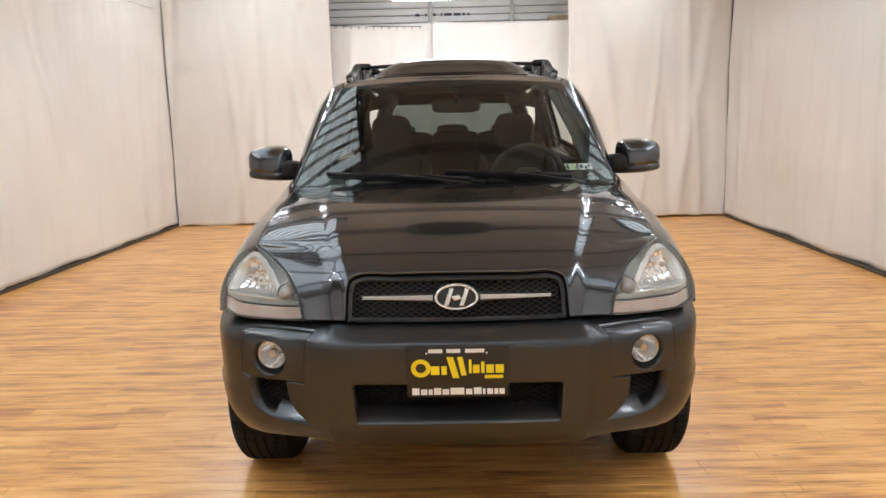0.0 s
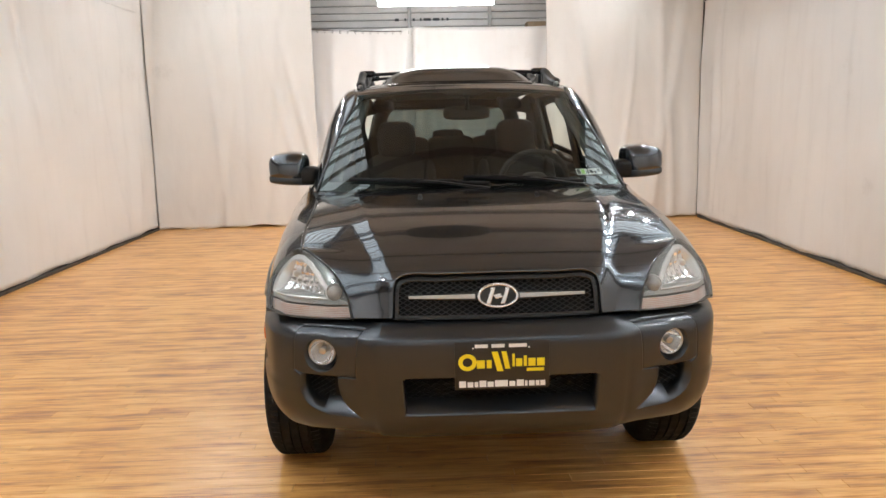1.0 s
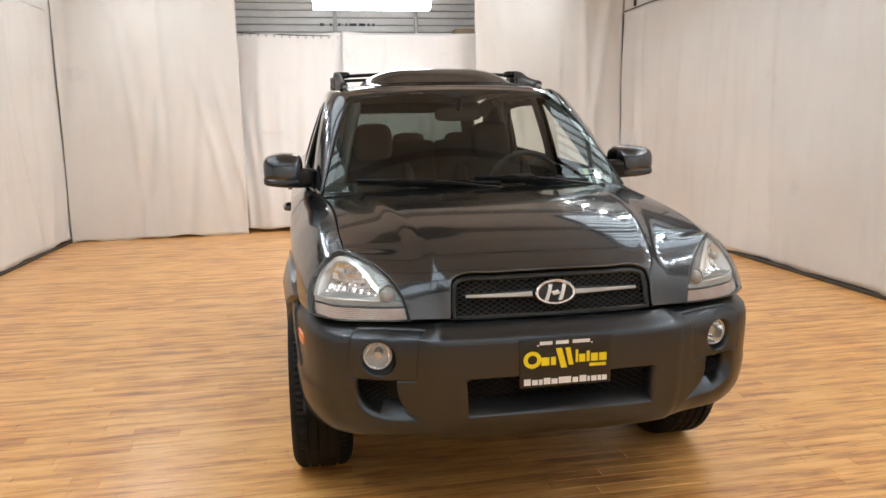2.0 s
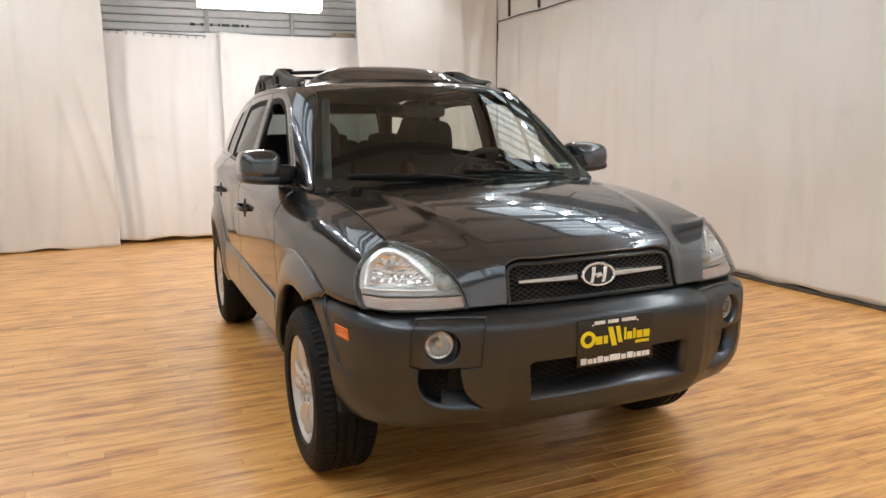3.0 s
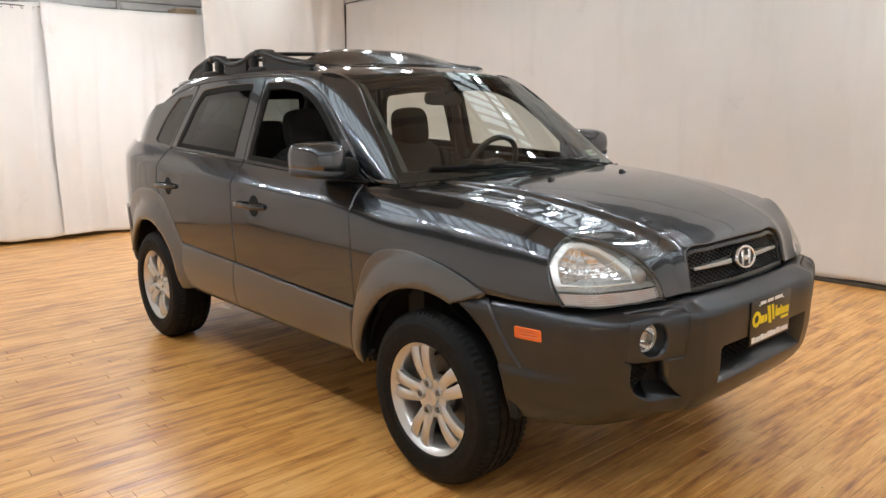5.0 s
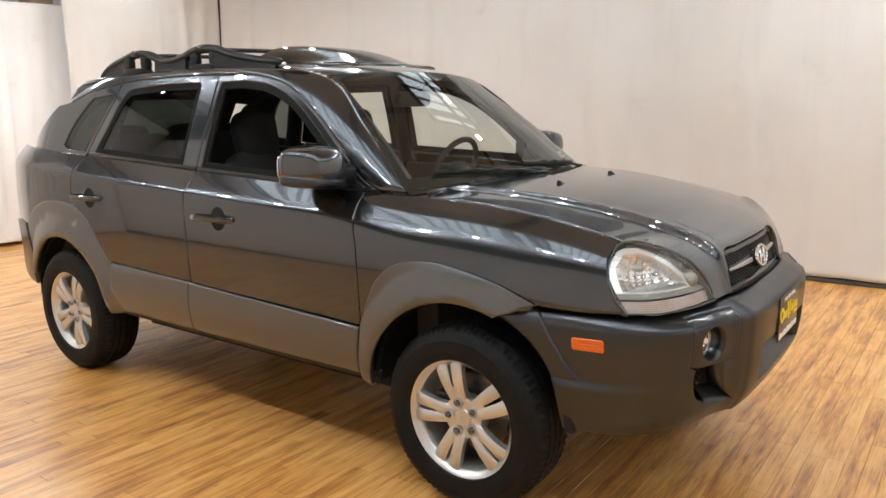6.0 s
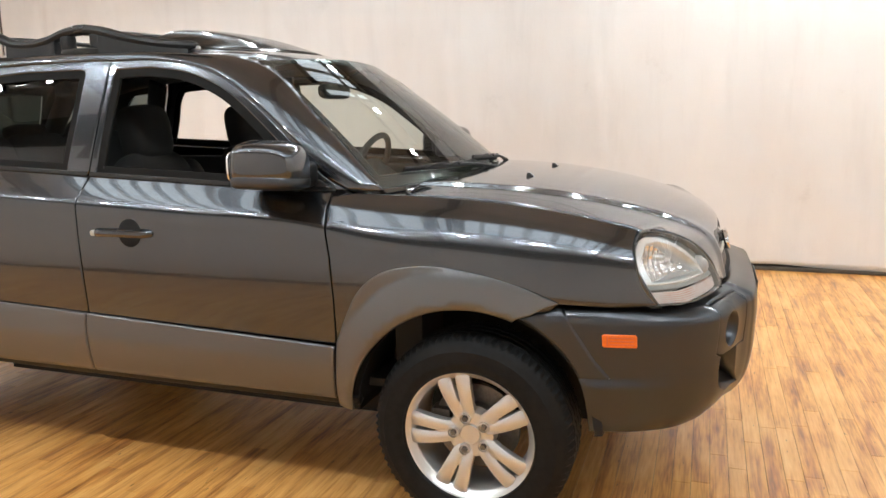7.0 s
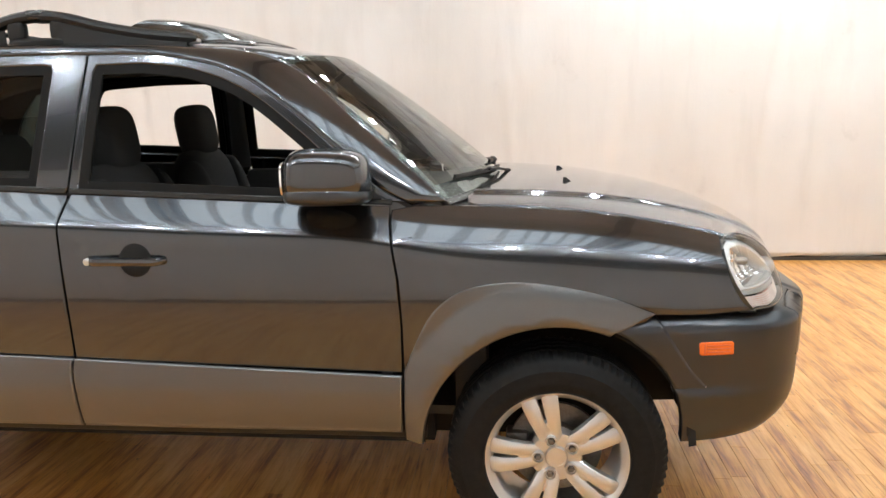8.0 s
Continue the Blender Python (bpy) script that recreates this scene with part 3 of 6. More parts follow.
SECTIONS = [
    (-.62, [(.70, .33), (.745, .42), (.765, .62), (.778, .76), (.778, .82), (.772, .85), (.768, .865), (.762, .88), (.735, .92), (.66, .965)]),
    (-.45, [(.75, .33), (.805, .42), (.825, .62), (.830, .76), (.826, .83), (.818, .875), (.813, .893), (.805, .915), (.772, .965), (.690, 1.016)]),
    (-.25, [(.78, .33), (.835, .42), (.846, .62), (.853, .78), (.847, .85), (.833, .90), (.826, .92), (.816, .94), (.770, 1.003), (.686, 1.054)]),
    (.0, [(.80, .33), (.855, .42), (.868, .62), (.872, .80), (.866, .88), (.852, .935), (.845, .953), (.836, .972), (.786, 1.038), (.690, 1.084)]),
    (.3, [(.81, .33), (.86, .42), (.875, .62), (.880, .80), (.876, .90), (.869, .958), (.863, .972), (.853, .986), (.805, 1.05), (.720, 1.100)]),
    (.55, door_section(.55, -.004)), (1.0, door_section(1.0)), (1.6, door_section(1.6)), (2.3, door_section(2.3, -.004)),
    (2.8, door_section(2.8, -.014)), (3.15, door_section(3.15, -.05)), (3.42, door_section(3.42, -.14))]
SEC = Spl([s[0] for s in SECTIONS], [s[1] for s in SECTIONS])
# the same sections eased along the length, so that the panels flow
ease_y = np.arange(-.62, 3.4201, .04)
ease_k = np.exp(-.5 * (np.subtract.outer(ease_y, ease_y) / .11)**2)
mirror_lo = np.exp(-.5 * ((ease_y[:, None] - (2 * ease_y[0] - ease_y[None])) / .11)**2)
mirror_hi = np.exp(-.5 * ((ease_y[:, None] - (2 * ease_y[-1] - ease_y[None])) / .11)**2)
raw = SEC(ease_y)
total = (ease_k + mirror_lo + mirror_hi).sum(1)
eased = (np.einsum("ij,jkl->ikl", ease_k, raw) + np.einsum("ij,jkl->ikl", mirror_lo, 2 * raw[0] - raw) + np.einsum("ij,jkl->ikl", mirror_hi, 2 * raw[-1] - raw)) / total[:, None, None]
SEC = Spl(ease_y, eased)
ARCL = np.concatenate([[0], np.cumsum(np.linalg.norm(np.diff(np.array(door_section(1.0)), axis=0), axis=1))])


def knots_at(y, w):
    """Section points (x, z) at lengths y and heights w along the section."""
    K = SEC(y)
    w = np.clip(w, 0, ARCL[-1])
    h = np.diff(ARCL)
    d = (K[:, 1:] - K[:, :-1]) / h[None, :, None]
    m = np.empty_like(K)
    m[:, 0], m[:, -1] = d[:, 0], d[:, -1]
    m[:, 1:-1] = (d[:, :-1] * h[None, 1:, None] + d[:, 1:] * h[None, :-1, None]) / (h[:-1] + h[1:])[None, :, None]
    i = np.clip(np.searchsorted(ARCL, w) - 1, 0, len(h) - 1)
    n = np.arange(len(y))
    t = ((w - ARCL[i]) / h[i])[:, None]
    H = h[i][:, None]
    return (K[n, i] * (2 * t**3 - 3 * t**2 + 1) + m[n, i] * H * (t**3 - 2 * t**2 + t)
            + K[n, i + 1] * (3 * t**2 - 2 * t**3) + m[n, i + 1] * H * (t**3 - t**2))


def side(y, w):
    p = knots_at(y, w)
    return np.stack([p[:, 0], y, p[:, 1]], 1)


def to_w(points):
    """(y, z) outline points as (y, w) on the side surface."""
    ws = np.linspace(0, ARCL[-1], 160)
    out = []
    for y, z in points:
        zs = knots_at(np.full(160, y), ws)[:, 1]
        out.append((y, float(np.interp(z, zs, ws))))
    return out


def dense(poly, step):
    out = []
    for a, b in zip(poly, poly[1:] + poly[:1]):
        d = math.dist(a, b)
        n = max(1, int(math.ceil(d / step)))
        out += [(a[0] + (b[0] - a[0]) * k / n, a[1] + (b[1] - a[1]) * k / n) for k in range(n)]
    return out


def inset(poly, d):
    """The closed outline moved inward by d."""
    P = np.array(poly)
    area = 0.5 * np.sum(P[:, 0] * np.roll(P[:, 1], -1) - np.roll(P[:, 0], -1) * P[:, 1])
    e = np.roll(P, -1, 0) - P
    e /= np.maximum(np.linalg.norm(e, axis=1), 1e-9)[:, None]
    n = np.stack([-e[:, 1], e[:, 0]], 1) * (1 if area > 0 else -1)
    v = n + np.roll(n, 1, 0)
    v /= np.maximum(np.sum(v * n, 1), 0.5)[:, None]
    return P + d * v


def inside(pts, poly):
    P = np.array(poly)
    x, y = pts[:, 0], pts[:, 1]
    r = np.zeros(len(pts), bool)
    for (x1, y1), (x2, y2) in zip(P, np.roll(P, -1, 0)):
        if y1 != y2:
            r ^= ((y1 > y) != (y2 > y)) & (x < (x2 - x1) * (y - y1) / (y2 - y1) + x1)
    return r


def lift(f, off, uv):
    """Surface points and unit normals of f at uv, moved along the normal by off(u, v)."""
    u, v = uv[:, 0], uv[:, 1]
    e = 2e-3

    def g(u, v):
        p = f(u, v)
        if off is None:
            return p
        nn = np.cross(f(u + e, v) - f(u - e, v), f(u, v + e) - f(u, v - e))
        nn /= np.maximum(np.linalg.norm(nn, axis=1), 1e-12)[:, None]
        return p + nn * np.asarray(off(u, v)).reshape(-1, 1)
    n = np.cross(g(u + e, v) - g(u - e, v), g(u, v + e) - g(u, v - e))
    n /= np.maximum(np.linalg.norm(n, axis=1), 1e-12)[:, None]
    return g(u, v), n


def skin(name, f, outline, material, parent, holes=(), step=0.03, gap=0.0015, depth=0.014, lip=0.004, off=None, flip=False, mirror=False,
         label="", base=0.0, hole_depth=None):
    """A pressed panel: the part of the surface f within outline, with rolled edges. flip turns the normals, mirror gives the other side's panel."""
    loops = [outline] + list(holes)
    V, N, F = [], [], []
    sg = -1.0 if flip else 1.0
    rings, inner = [], []
    for li, lp in enumerate(loops):
        d = dense(list(lp), step * 0.6)
        s = 1 if li == 0 else -1
        rings.append((inset(d, s * gap), inset(d, s * (gap + lip))))
        inner.append(rings[-1][1])
    lo, hi = inner[0].min(0), inner[0].max(0)
    gu, gv = np.meshgrid(np.arange(lo[0] + step / 2, hi[0], step), np.arange(lo[1] + step / 2, hi[1], step))
    g = np.stack([gu.ravel(), gv.ravel()], 1)
    ok = inside(g, inner[0])
    for h in inner[1:]:
        ok &= ~inside(g, h)
    edge = np.concatenate(inner)
    g = g[ok]
    if len(g):
        keep = np.ones(len(g), bool)
        for k in range(0, len(g), 500):
            dd = np.linalg.norm(g[k:k + 500, None] - edge[None], axis=2).min(1)
            keep[k:k + 500] = dd > step * 0.4
        g = g[keep]
    pts = np.concatenate([edge, g]) if len(g) else edge
    edges, o = [], 0
    for r in inner:
        n = len(r)
        edges += [(o + i, o + (i + 1) % n) for i in range(n)]
        o += n
    vo, _, fo, _, _, _ = delaunay_2d_cdt([Vector(p) for p in pts], edges, [], 0, 1e-7)
    vo = np.array([tuple(v) for v in vo])
    cen = np.array([vo[list(t)].mean(0) for t in fo])
    good = inside(cen, inner[0])
    for h in inner[1:]:
        good &= ~inside(cen, h)
    P, Nn = lift(f, off, vo)
    Nn = Nn * sg
    V, N = list(P + Nn * base), list(Nn)
    for t, k in zip(fo, good):
        if k:
            F.append(tuple(t) if not flip else tuple(reversed(t)))
    for li, (r0, r1) in enumerate(rings):
        p1, n1 = lift(f, off, r1)
        p0, n0 = lift(f, off, r0)
        n1, n0 = n1 * sg, n0 * sg
        out = p0 - p1
        out /= np.maximum(np.linalg.norm(out, axis=1), 1e-9)[:, None]
        b = len(V)
        n = len(r0)
        mid = n0 + out
        mid /= np.maximum(np.linalg.norm(mid, axis=1), 1e-9)[:, None]
        dp = depth if li == 0 or hole_depth is None else hole_depth
        V += list(p1 + n1 * base) + list(p0 + n0 * (base - lip * 0.35)) + list(p0 + n0 * (base - dp))
        N += list(n1) + list(mid) + list(out)
        for q in range(2):
            for i in range(n):
                j = (i + 1) % n
                a, c, d2, e2 = b + q * n + i, b + q * n + j, b + (q + 1) * n + j, b + (q + 1) * n + i
                tri = np.cross(np.array(V[c]) - V[a], np.array(V[e2]) - V[a])
                F.append((a, c, d2, e2) if np.dot(tri, N[b + (q + 1) * n + i]) > 0 else (e2, d2, c, a))
    V, N = np.array(V), np.array(N)
    if mirror:
        V[:, 0] *= -1
        N[:, 0] *= -1
        F = [tuple(reversed(t)) for t in F]
    return mesh_part(name, V, F, material, parent, label, normals=N)


def both(name, f, outline, material, parent, **kw):
    """The panel on the car's left side (x > 0) and its mirror image on the right."""
    kw.setdefault("flip", False)
    a = skin(name, f, outline, material, parent if not isinstance(parent, tuple) else parent[0], **kw)
    b = skin(name, f, outline, material, parent if not isinstance(parent, tuple) else parent[1], mirror=True, **kw)
    return a, b


def pair(name, vf, material, parent, label=""):
    """A closed shape and its mirror image across the car's middle."""
    a, b = parent if isinstance(parent, tuple) else (parent, parent)
    V, F = vf
    return solid(name, (V, F), material, a, label), solid(name, ([(-x, y, z) for x, y, z in V], F), material, b, label)


def bx(lo, hi):
    """Vertices and faces of a plain box, for joining."""
    V = [(x, y, z) for x in (lo[0], hi[0]) for y in (lo[1], hi[1]) for z in (lo[2], hi[2])]
    return V, [(0, 1, 3, 2), (4, 6, 7, 5), (0, 4, 5, 1), (2, 3, 7, 6), (0, 2, 6, 4), (1, 5, 7, 3)]


SEAL = mat("seal_rubber", (0.008, 0.0075, 0.007), 0.7, spec=0.15)
car = thing("car", "dark grey metallic compact SUV with satin grey cladding on wooden floor", "car")

# front plan of the bumper, as (x, y), and its upright profile as (z, offset)
BPLAN = flow([(0, -.866), (.2, -.864), (.36, -.855), (.43, -.842), (.50, -.812), (.60, -.780), (.69, -.738), (.762, -.668), (.808, -.57), (.834, -.46), (.853, -.30), (.866, -.12)], 6)
BL = np.concatenate([[0], np.cumsum([math.dist(a, b) for a, b in zip(BPLAN, BPLAN[1:])])])
BSPL = Spl(BL, BPLAN)
BPROF = Spl([.30, .36, .405, .45, .52, .62, .715, .736, .746, .753, .759, .768, .778, .790, .81], [-.20, -.105, -.052, -.022, -.004, .003, .005, .003, -.001, -.008, -.021, -.048, -.085, -.14, -.20])


def s_at(x):
    """Length along the bumper's plan at a half width x."""
    return float(np.interp(abs(x), [p[0] for p in BPLAN], BL)) * (1 if x >= 0 else -1)


def bumper(s, z):
    a = np.abs(s)
    p = BSPL(a)
    q = BSPL(a + 1e-3) - BSPL(a - 1e-3)
    q /= np.maximum(np.linalg.norm(q, axis=1), 1e-9)[:, None]
    sgn = np.where(s >= 0, 1.0, -1.0)
    tuck = 1.0 - 0.55 * np.clip((a - 0.75) / 0.35, 0, 1)
    d = BPROF(z) * tuck
    x, y = p[:, 0] + q[:, 1] * d, p[:, 1] - q[:, 0] * d
    return np.stack([x * sgn, y, np.asarray(z, float) + 0 * s], 1)


# hood: profile from cowl to nose
HPROF = np.array(flow([(.24, 1.118), (.1, 1.113), (-.1, 1.099), (-.3, 1.071), (-.48, 1.032), (-.60, .994), (-.675, .960), (-.725, .922), (-.747, .88), (-.758, .83), (-.768, .785)], 6))
HL = np.concatenate([[0], np.cumsum(np.linalg.norm(np.diff(HPROF, axis=0), axis=1))])
HSPL = Spl(HL, HPROF)
RIDGE = Spl([-.80, -.74, -.5, .2, .4], [.365, .375, .44, .555, .58])




EDGE_FIT = []  # the hood's border: half width and rise along its length, set once lamps and fenders are known


def hood(x, t):
    t = np.clip(t, -0.08, HL[-1])
    p = HSPL(t)
    q = HSPL(t + 1e-3) - HSPL(t - 1e-3)
    q /= np.maximum(np.linalg.norm(q, axis=1), 1e-9)[:, None]
    ny, nz = -(-q[:, 1]), -q[:, 0]
    ax = np.abs(x)
    front = np.clip((0.25 - p[:, 0]) / 0.8, 0, 1)
    y = p[:, 0] + (.06 * (1 - front) + .14 * front) * ax**2 * (1 + .5 * ax**2)
    r = RIDGE(p[:, 0])
    d = -.006 * (ax / .4)**2 - .010 * (0.5 + 0.5 * np.tanh((ax - r) / .026)) + .003 * np.exp(-((ax - r + .012) / .026)**2)
    if EDGE_FIT:
        near = np.clip(1 - (EDGE_FIT[0](t) - ax) / .24, 0, 1.1)
        d = d + EDGE_FIT[1](t) * near**2
    d = d + .018
    return np.stack([x, y + ny * d, p[:, 1] + nz * d], 1)


def t_at(y=None, z=None):
    return float(np.interp(-y, -HPROF[:, 0], HL)) if z is None else float(np.interp(-z, -HPROF[:, 1], HL))


def screen(a, b):
    """Windscreen: a from -1 to 1 across, b from 0 to 1 up."""
    x = a * (.722 * (1 - b) + .556 * b)
    y = (.185 + .155 * a**2) * (1 - b) + (.795 + .09 * a**2) * b
    z = (1.125 - .008 * a**2) * (1 - b) + (1.588 - .024 * a**2) * b
    bow = .014 * np.sin(np.pi * np.clip(b, 0, 1))
    return np.stack([x, y - bow * .62, z + bow * .78], 1)


ROOFZ = Spl([.78, .95, 1.2, 1.6, 2.2, 2.7, 3.0, 3.2], [1.580, 1.617, 1.643, 1.662, 1.660, 1.638, 1.612, 1.588])
ROOFW = Spl([.78, .95, 1.2, 1.8, 2.6, 3.2], [.556, .575, .60, .612, .60, .56])


def roof(x, y):
    w = np.abs(x) / ROOFW(y)
    return np.stack([x, y + .09 * w**2 * np.clip((1.1 - y) / .3, 0, 1), ROOFZ(y) - .022 * w**2 - .02 * w**6], 1)


def house(y, z):
    """The glasshouse's side."""
    b = belt(y)
    h = np.clip((z - b) / (1.57 - b), -.3, 1.2)
    x = .795 - .135 * np.sign(h) * np.abs(h)**1.12
    x = x - .055 * (np.clip(1.0 - y, 0, 1) / .6)**2 - .026 * (np.clip(y - 1.7, 0, 2) / 1.2)**2 - .10 * (np.clip(y - 2.9, 0, 1) / .4)**2
    return np.stack([x, y, z], 1)


LAMP_ROWS = [Spl([0, .25, .5, .75, 1], r) for r in (
    [(.487, -.751), (.572, -.735), (.662, -.702), (.745, -.655), (.803, -.580)],
    [(.497, -.706), (.582, -.680), (.665, -.638), (.737, -.583), (.793, -.506)],
    [(.500, -.628), (.562, -.606), (.618, -.578), (.663, -.542), (.697, -.498)])]


def lampface(a, z):
    z0, z1, z2 = .787, .90, 1.005
    k0 = ((z - z1) * (z - z2) / ((z0 - z1) * (z0 - z2)))[:, None]
    k1 = ((z - z0) * (z - z2) / ((z1 - z0) * (z1 - z2)))[:, None]
    k2 = ((z - z0) * (z - z1) / ((z2 - z0) * (z2 - z1)))[:, None]
    p = LAMP_ROWS[0](a) * k0 + LAMP_ROWS[1](a) * k1 + LAMP_ROWS[2](a) * k2
    return np.stack([p[:, 0], p[:, 1], z], 1)


# ---- car: body panels ----
def ytop(y):
    return (y, 9.0)


ARC_F, ARC_R = (0.005, .360), (2.632, .355)
fender = ([(.462, .50), (.461, .62), (.462, .75), (.470, .90), (.497, 1.06), (.497, 1.095)] + [ytop(y) for y in (.43, .34, .2, .05, -.1, -.25, -.38, -.494)]
          + flow([(-.496, .990), (-.490, .962), (-.504, .91), (-.529, .86), (-.575, .79)], 4) + [(-.43, .783), (-.285, .788)] + arc(*ARC_F, .43, 122, 22, 30)[:-1] + [(.42, .50)])
both("fender", side, to_w(fender), PAINT, car)

FD = [(.466, .605), (.465, .75), (.474, .90), (.500, 1.06), (.502, 1.11)] + [ytop(y) for y in (.6, .8, 1.0, 1.2, 1.4, 1.512)] + flow([(1.523, 1.07), (1.515, .92), (1.508, .75), (1.508, .64)], 4)
front_doors = both("front_door", side, to_w(FD), PAINT, car, label="dark grey painted front door skin")
RD = [(1.513, .64), (1.513, .75), (1.520, .92), (1.528, 1.07), (1.520, 1.15)] + [ytop(y) for y in (1.7, 1.9, 2.1, 2.3, 2.46)] + flow([(2.50, 1.10), (2.505, .99), (2.42, .86), (2.30, .745), (2.20, .665)], 5)
rear_doors = both("rear_door", side, to_w(RD), PAINT, car, label="dark grey painted rear door skin")
QP = flow([(2.205, .665), (2.305, .745), (2.425, .86), (2.51, .99), (2.505, 1.10)], 5) + [ytop(y) for y in (2.47, 2.6, 2.8, 3.0, 3.2, 3.345)] + [(3.372, 1.0), (3.374, .80), (3.25, .76)] + arc(*ARC_R, .43, 66, 140, 22)
both("quarter_panel", side, to_w(QP), PAINT, car)


# grey lower cladding
def flare(cy, cz):
    def bulge(y, w):
        d = np.clip((np.hypot(y - cy, knots_at(y, w)[:, 1] - cz) - .393) / .135, 0, 1.0)
        return .005 + .034 * (1 - d**1.6) - .012 * np.clip(1 - d / .2, 0, 1)**2
    return bulge


FA = flow([(.462, .612), (.425, .70), (.365, .805), (.29, .862), (.19, .887), (.08, .889), (-.04, .872), (-.17, .838), (-.285, .792)], 5) + [(-.20, .756), (-.160, .744)] + arc(*ARC_F, .400, 112, 4, 34) + [(.462, .40)]
both("front_arch_cladding", side, to_w(FA), CLAD, car, off=flare(*ARC_F), depth=.05, lip=.007, label="satin grey wheel-arch cladding")
RA = flow([(2.178, .650), (2.235, .72), (2.315, .815), (2.42, .902), (2.55, .945), (2.68, .950), (2.83, .935), (2.98, .880), (3.10, .79)], 5) + [(3.085, .62), (3.045, .50)] + arc(*ARC_R, .398, 22, 174, 40) + [(2.11, .40), (2.08, .41), (2.178, .53)]
both("rear_arch_cladding", side, to_w(RA), CLAD, car, off=flare(*ARC_R), depth=.05, lip=.007, label="satin grey wheel-arch cladding")


def sillfat(y, w):
    z = knots_at(y, w)[:, 1]
    return .005 + .018 * np.sqrt(np.clip((.655 - z) / .10, 0, 1)) * np.clip((z - .36) / .07, 0, 1)


both("door_cladding", side, to_w([(.470, .418), (.466, .602), (1.0, .623), (1.508, .643), (1.515, .60), (1.500, .418)]), CLAD, front_doors, off=sillfat, depth=.02, lip=.006, label="satin grey lower door cladding")
both("door_cladding", side, to_w([(1.506, .418), (1.521, .60), (1.514, .643), (1.85, .656), (2.172, .660), (2.17, .53), (2.075, .418)]), CLAD, rear_doors, off=sillfat, depth=.02, lip=.006, label="satin grey lower door cladding")
both("sill", side, to_w([(.40, .375), (.40, .412), (1.2, .412), (2.16, .412), (2.16, .375)]), BLACK, car, off=lambda y, w: -.004 + 0 * y, depth=.03)

pair("hinge_pillar", bx((.78, .43, .42), (.850, .50, 1.02)), DARK, car)
pair("centre_pillar", bx((.78, 1.48, .42), (.850, 1.55, 1.05)), DARK, car)

# front bumper
bs = s_at
top_r = [(bs(.345), .780), (bs(.47), .782), (bs(.60), .783), (bs(.70), .784), (bs(.785), .785), (bs(.82), .782), (bs(.853), .786)]
arch_r = [(BL[-1] - .038, .742), (BL[-1] - .085, .718)] + flow([(BL[-1] - .085, .718), (BL[-1] - .165, .653), (BL[-1] - .228, .555), (BL[-1] - .252, .45), (BL[-1] - .258, .385)], 5)[1:]
bot_r = flow([(bs(.79), .383), (bs(.72), .385), (bs(.60), .393), (bs(.45), .398), (bs(.33), .392), (bs(.15), .39), (0, .39)], 4)
half = [(0, .780)] + top_r + arch_r + bot_r
full = half + [(-s, z) for s, z in reversed(half[1:-1])]
LOWG = [(-bs(.315), .488), (bs(.315), .488), (bs(.322), .61), (bs(.31), .618), (-bs(.31), .618), (-bs(.322), .61)]
INT_R = flow([(bs(.667), .607), (bs(.672), .56), (bs(.655), .51), (bs(.60), .475), (bs(.53), .466), (bs(.47), .464)], 4) + flow([(bs(.49), .48), (bs(.52), .515), (bs(.535), .555), (bs(.54), .607)], 4)
INT_L = [(-s, z) for s, z in INT_R]
FOG = (bs(.594), .684)
fogc = [(FOG[0] + .058 * math.cos(a), FOG[1] - .004 + .056 * math.sin(a)) for a in np.linspace(0, 2 * math.pi, 29)[:-1]]
FOGS = [fogc, [(-s, z) for s, z in fogc]]


def brow(s, z):
    """Raised middle block and the proud skirt before the arch."""
    a = np.abs(s)
    mid = .006 * (0.5 - 0.5 * np.tanh((a - bs(.415)) / .012))
    P = bumper(s, z)
    y = P[:, 1]
    skirt = np.clip((.570 - z) / .018, 0, 1) * np.clip((y + .72) / .24, 0, 1)
    return mid + .012 * skirt


PAD = [(bs(.690), .622), (bs(.685), .70), (bs(.677), .766), (bs(.60), .768), (bs(.464), .766), (bs(.472), .69), (bs(.478), .611), (bs(.56), .611), (bs(.66), .612)]
BAY = [(bs(.690), .620)] + INT_R + [(bs(.478), .609), (bs(.472), .69), (bs(.464), .766), (bs(.60), .768), (bs(.677), .766), (bs(.685), .70)]
front_bumper = skin("front_bumper", bumper, full, BUMP, car, holes=[LOWG, BAY, [(-s, z) for s, z in BAY]], step=.022, gap=.0006, depth=.03, hole_depth=.065, lip=.0035, off=brow, label="dark grey satin front bumper")

for sd, fc in zip((1, -1), FOGS):
    skin("fog_lamp_panel", bumper, [(sd * s, z) for s, z in PAD], BUMP, front_bumper, holes=[fc], step=.022, gap=.0006, depth=.03, lip=.0025, off=lambda s, z: -.0005 + 0 * s, label="satin grey panel round the fog lamp")
zz = np.linspace(.786, .56, 14)
yb = [-.283 - .636 * (.79 - z) - .25 * max(0, .62 - z) for z in zz]
BAND = [(float(np.interp(y, [p[1] for p in BPLAN], BL)), float(z)) for y, z in zip(yb, zz)]
BAND = BAND + list(reversed([p for p in arch_r if p[1] > .552])) + [(bs(.853), .786)]
for sd in (1, -1):
    skin("bumper_flare", bumper, [(sd * s, z) for s, z in BAND], BUMP, front_bumper, step=.02, base=.008, gap=0, lip=.010, depth=.014, label="raised satin grey flange before the wheel arch")


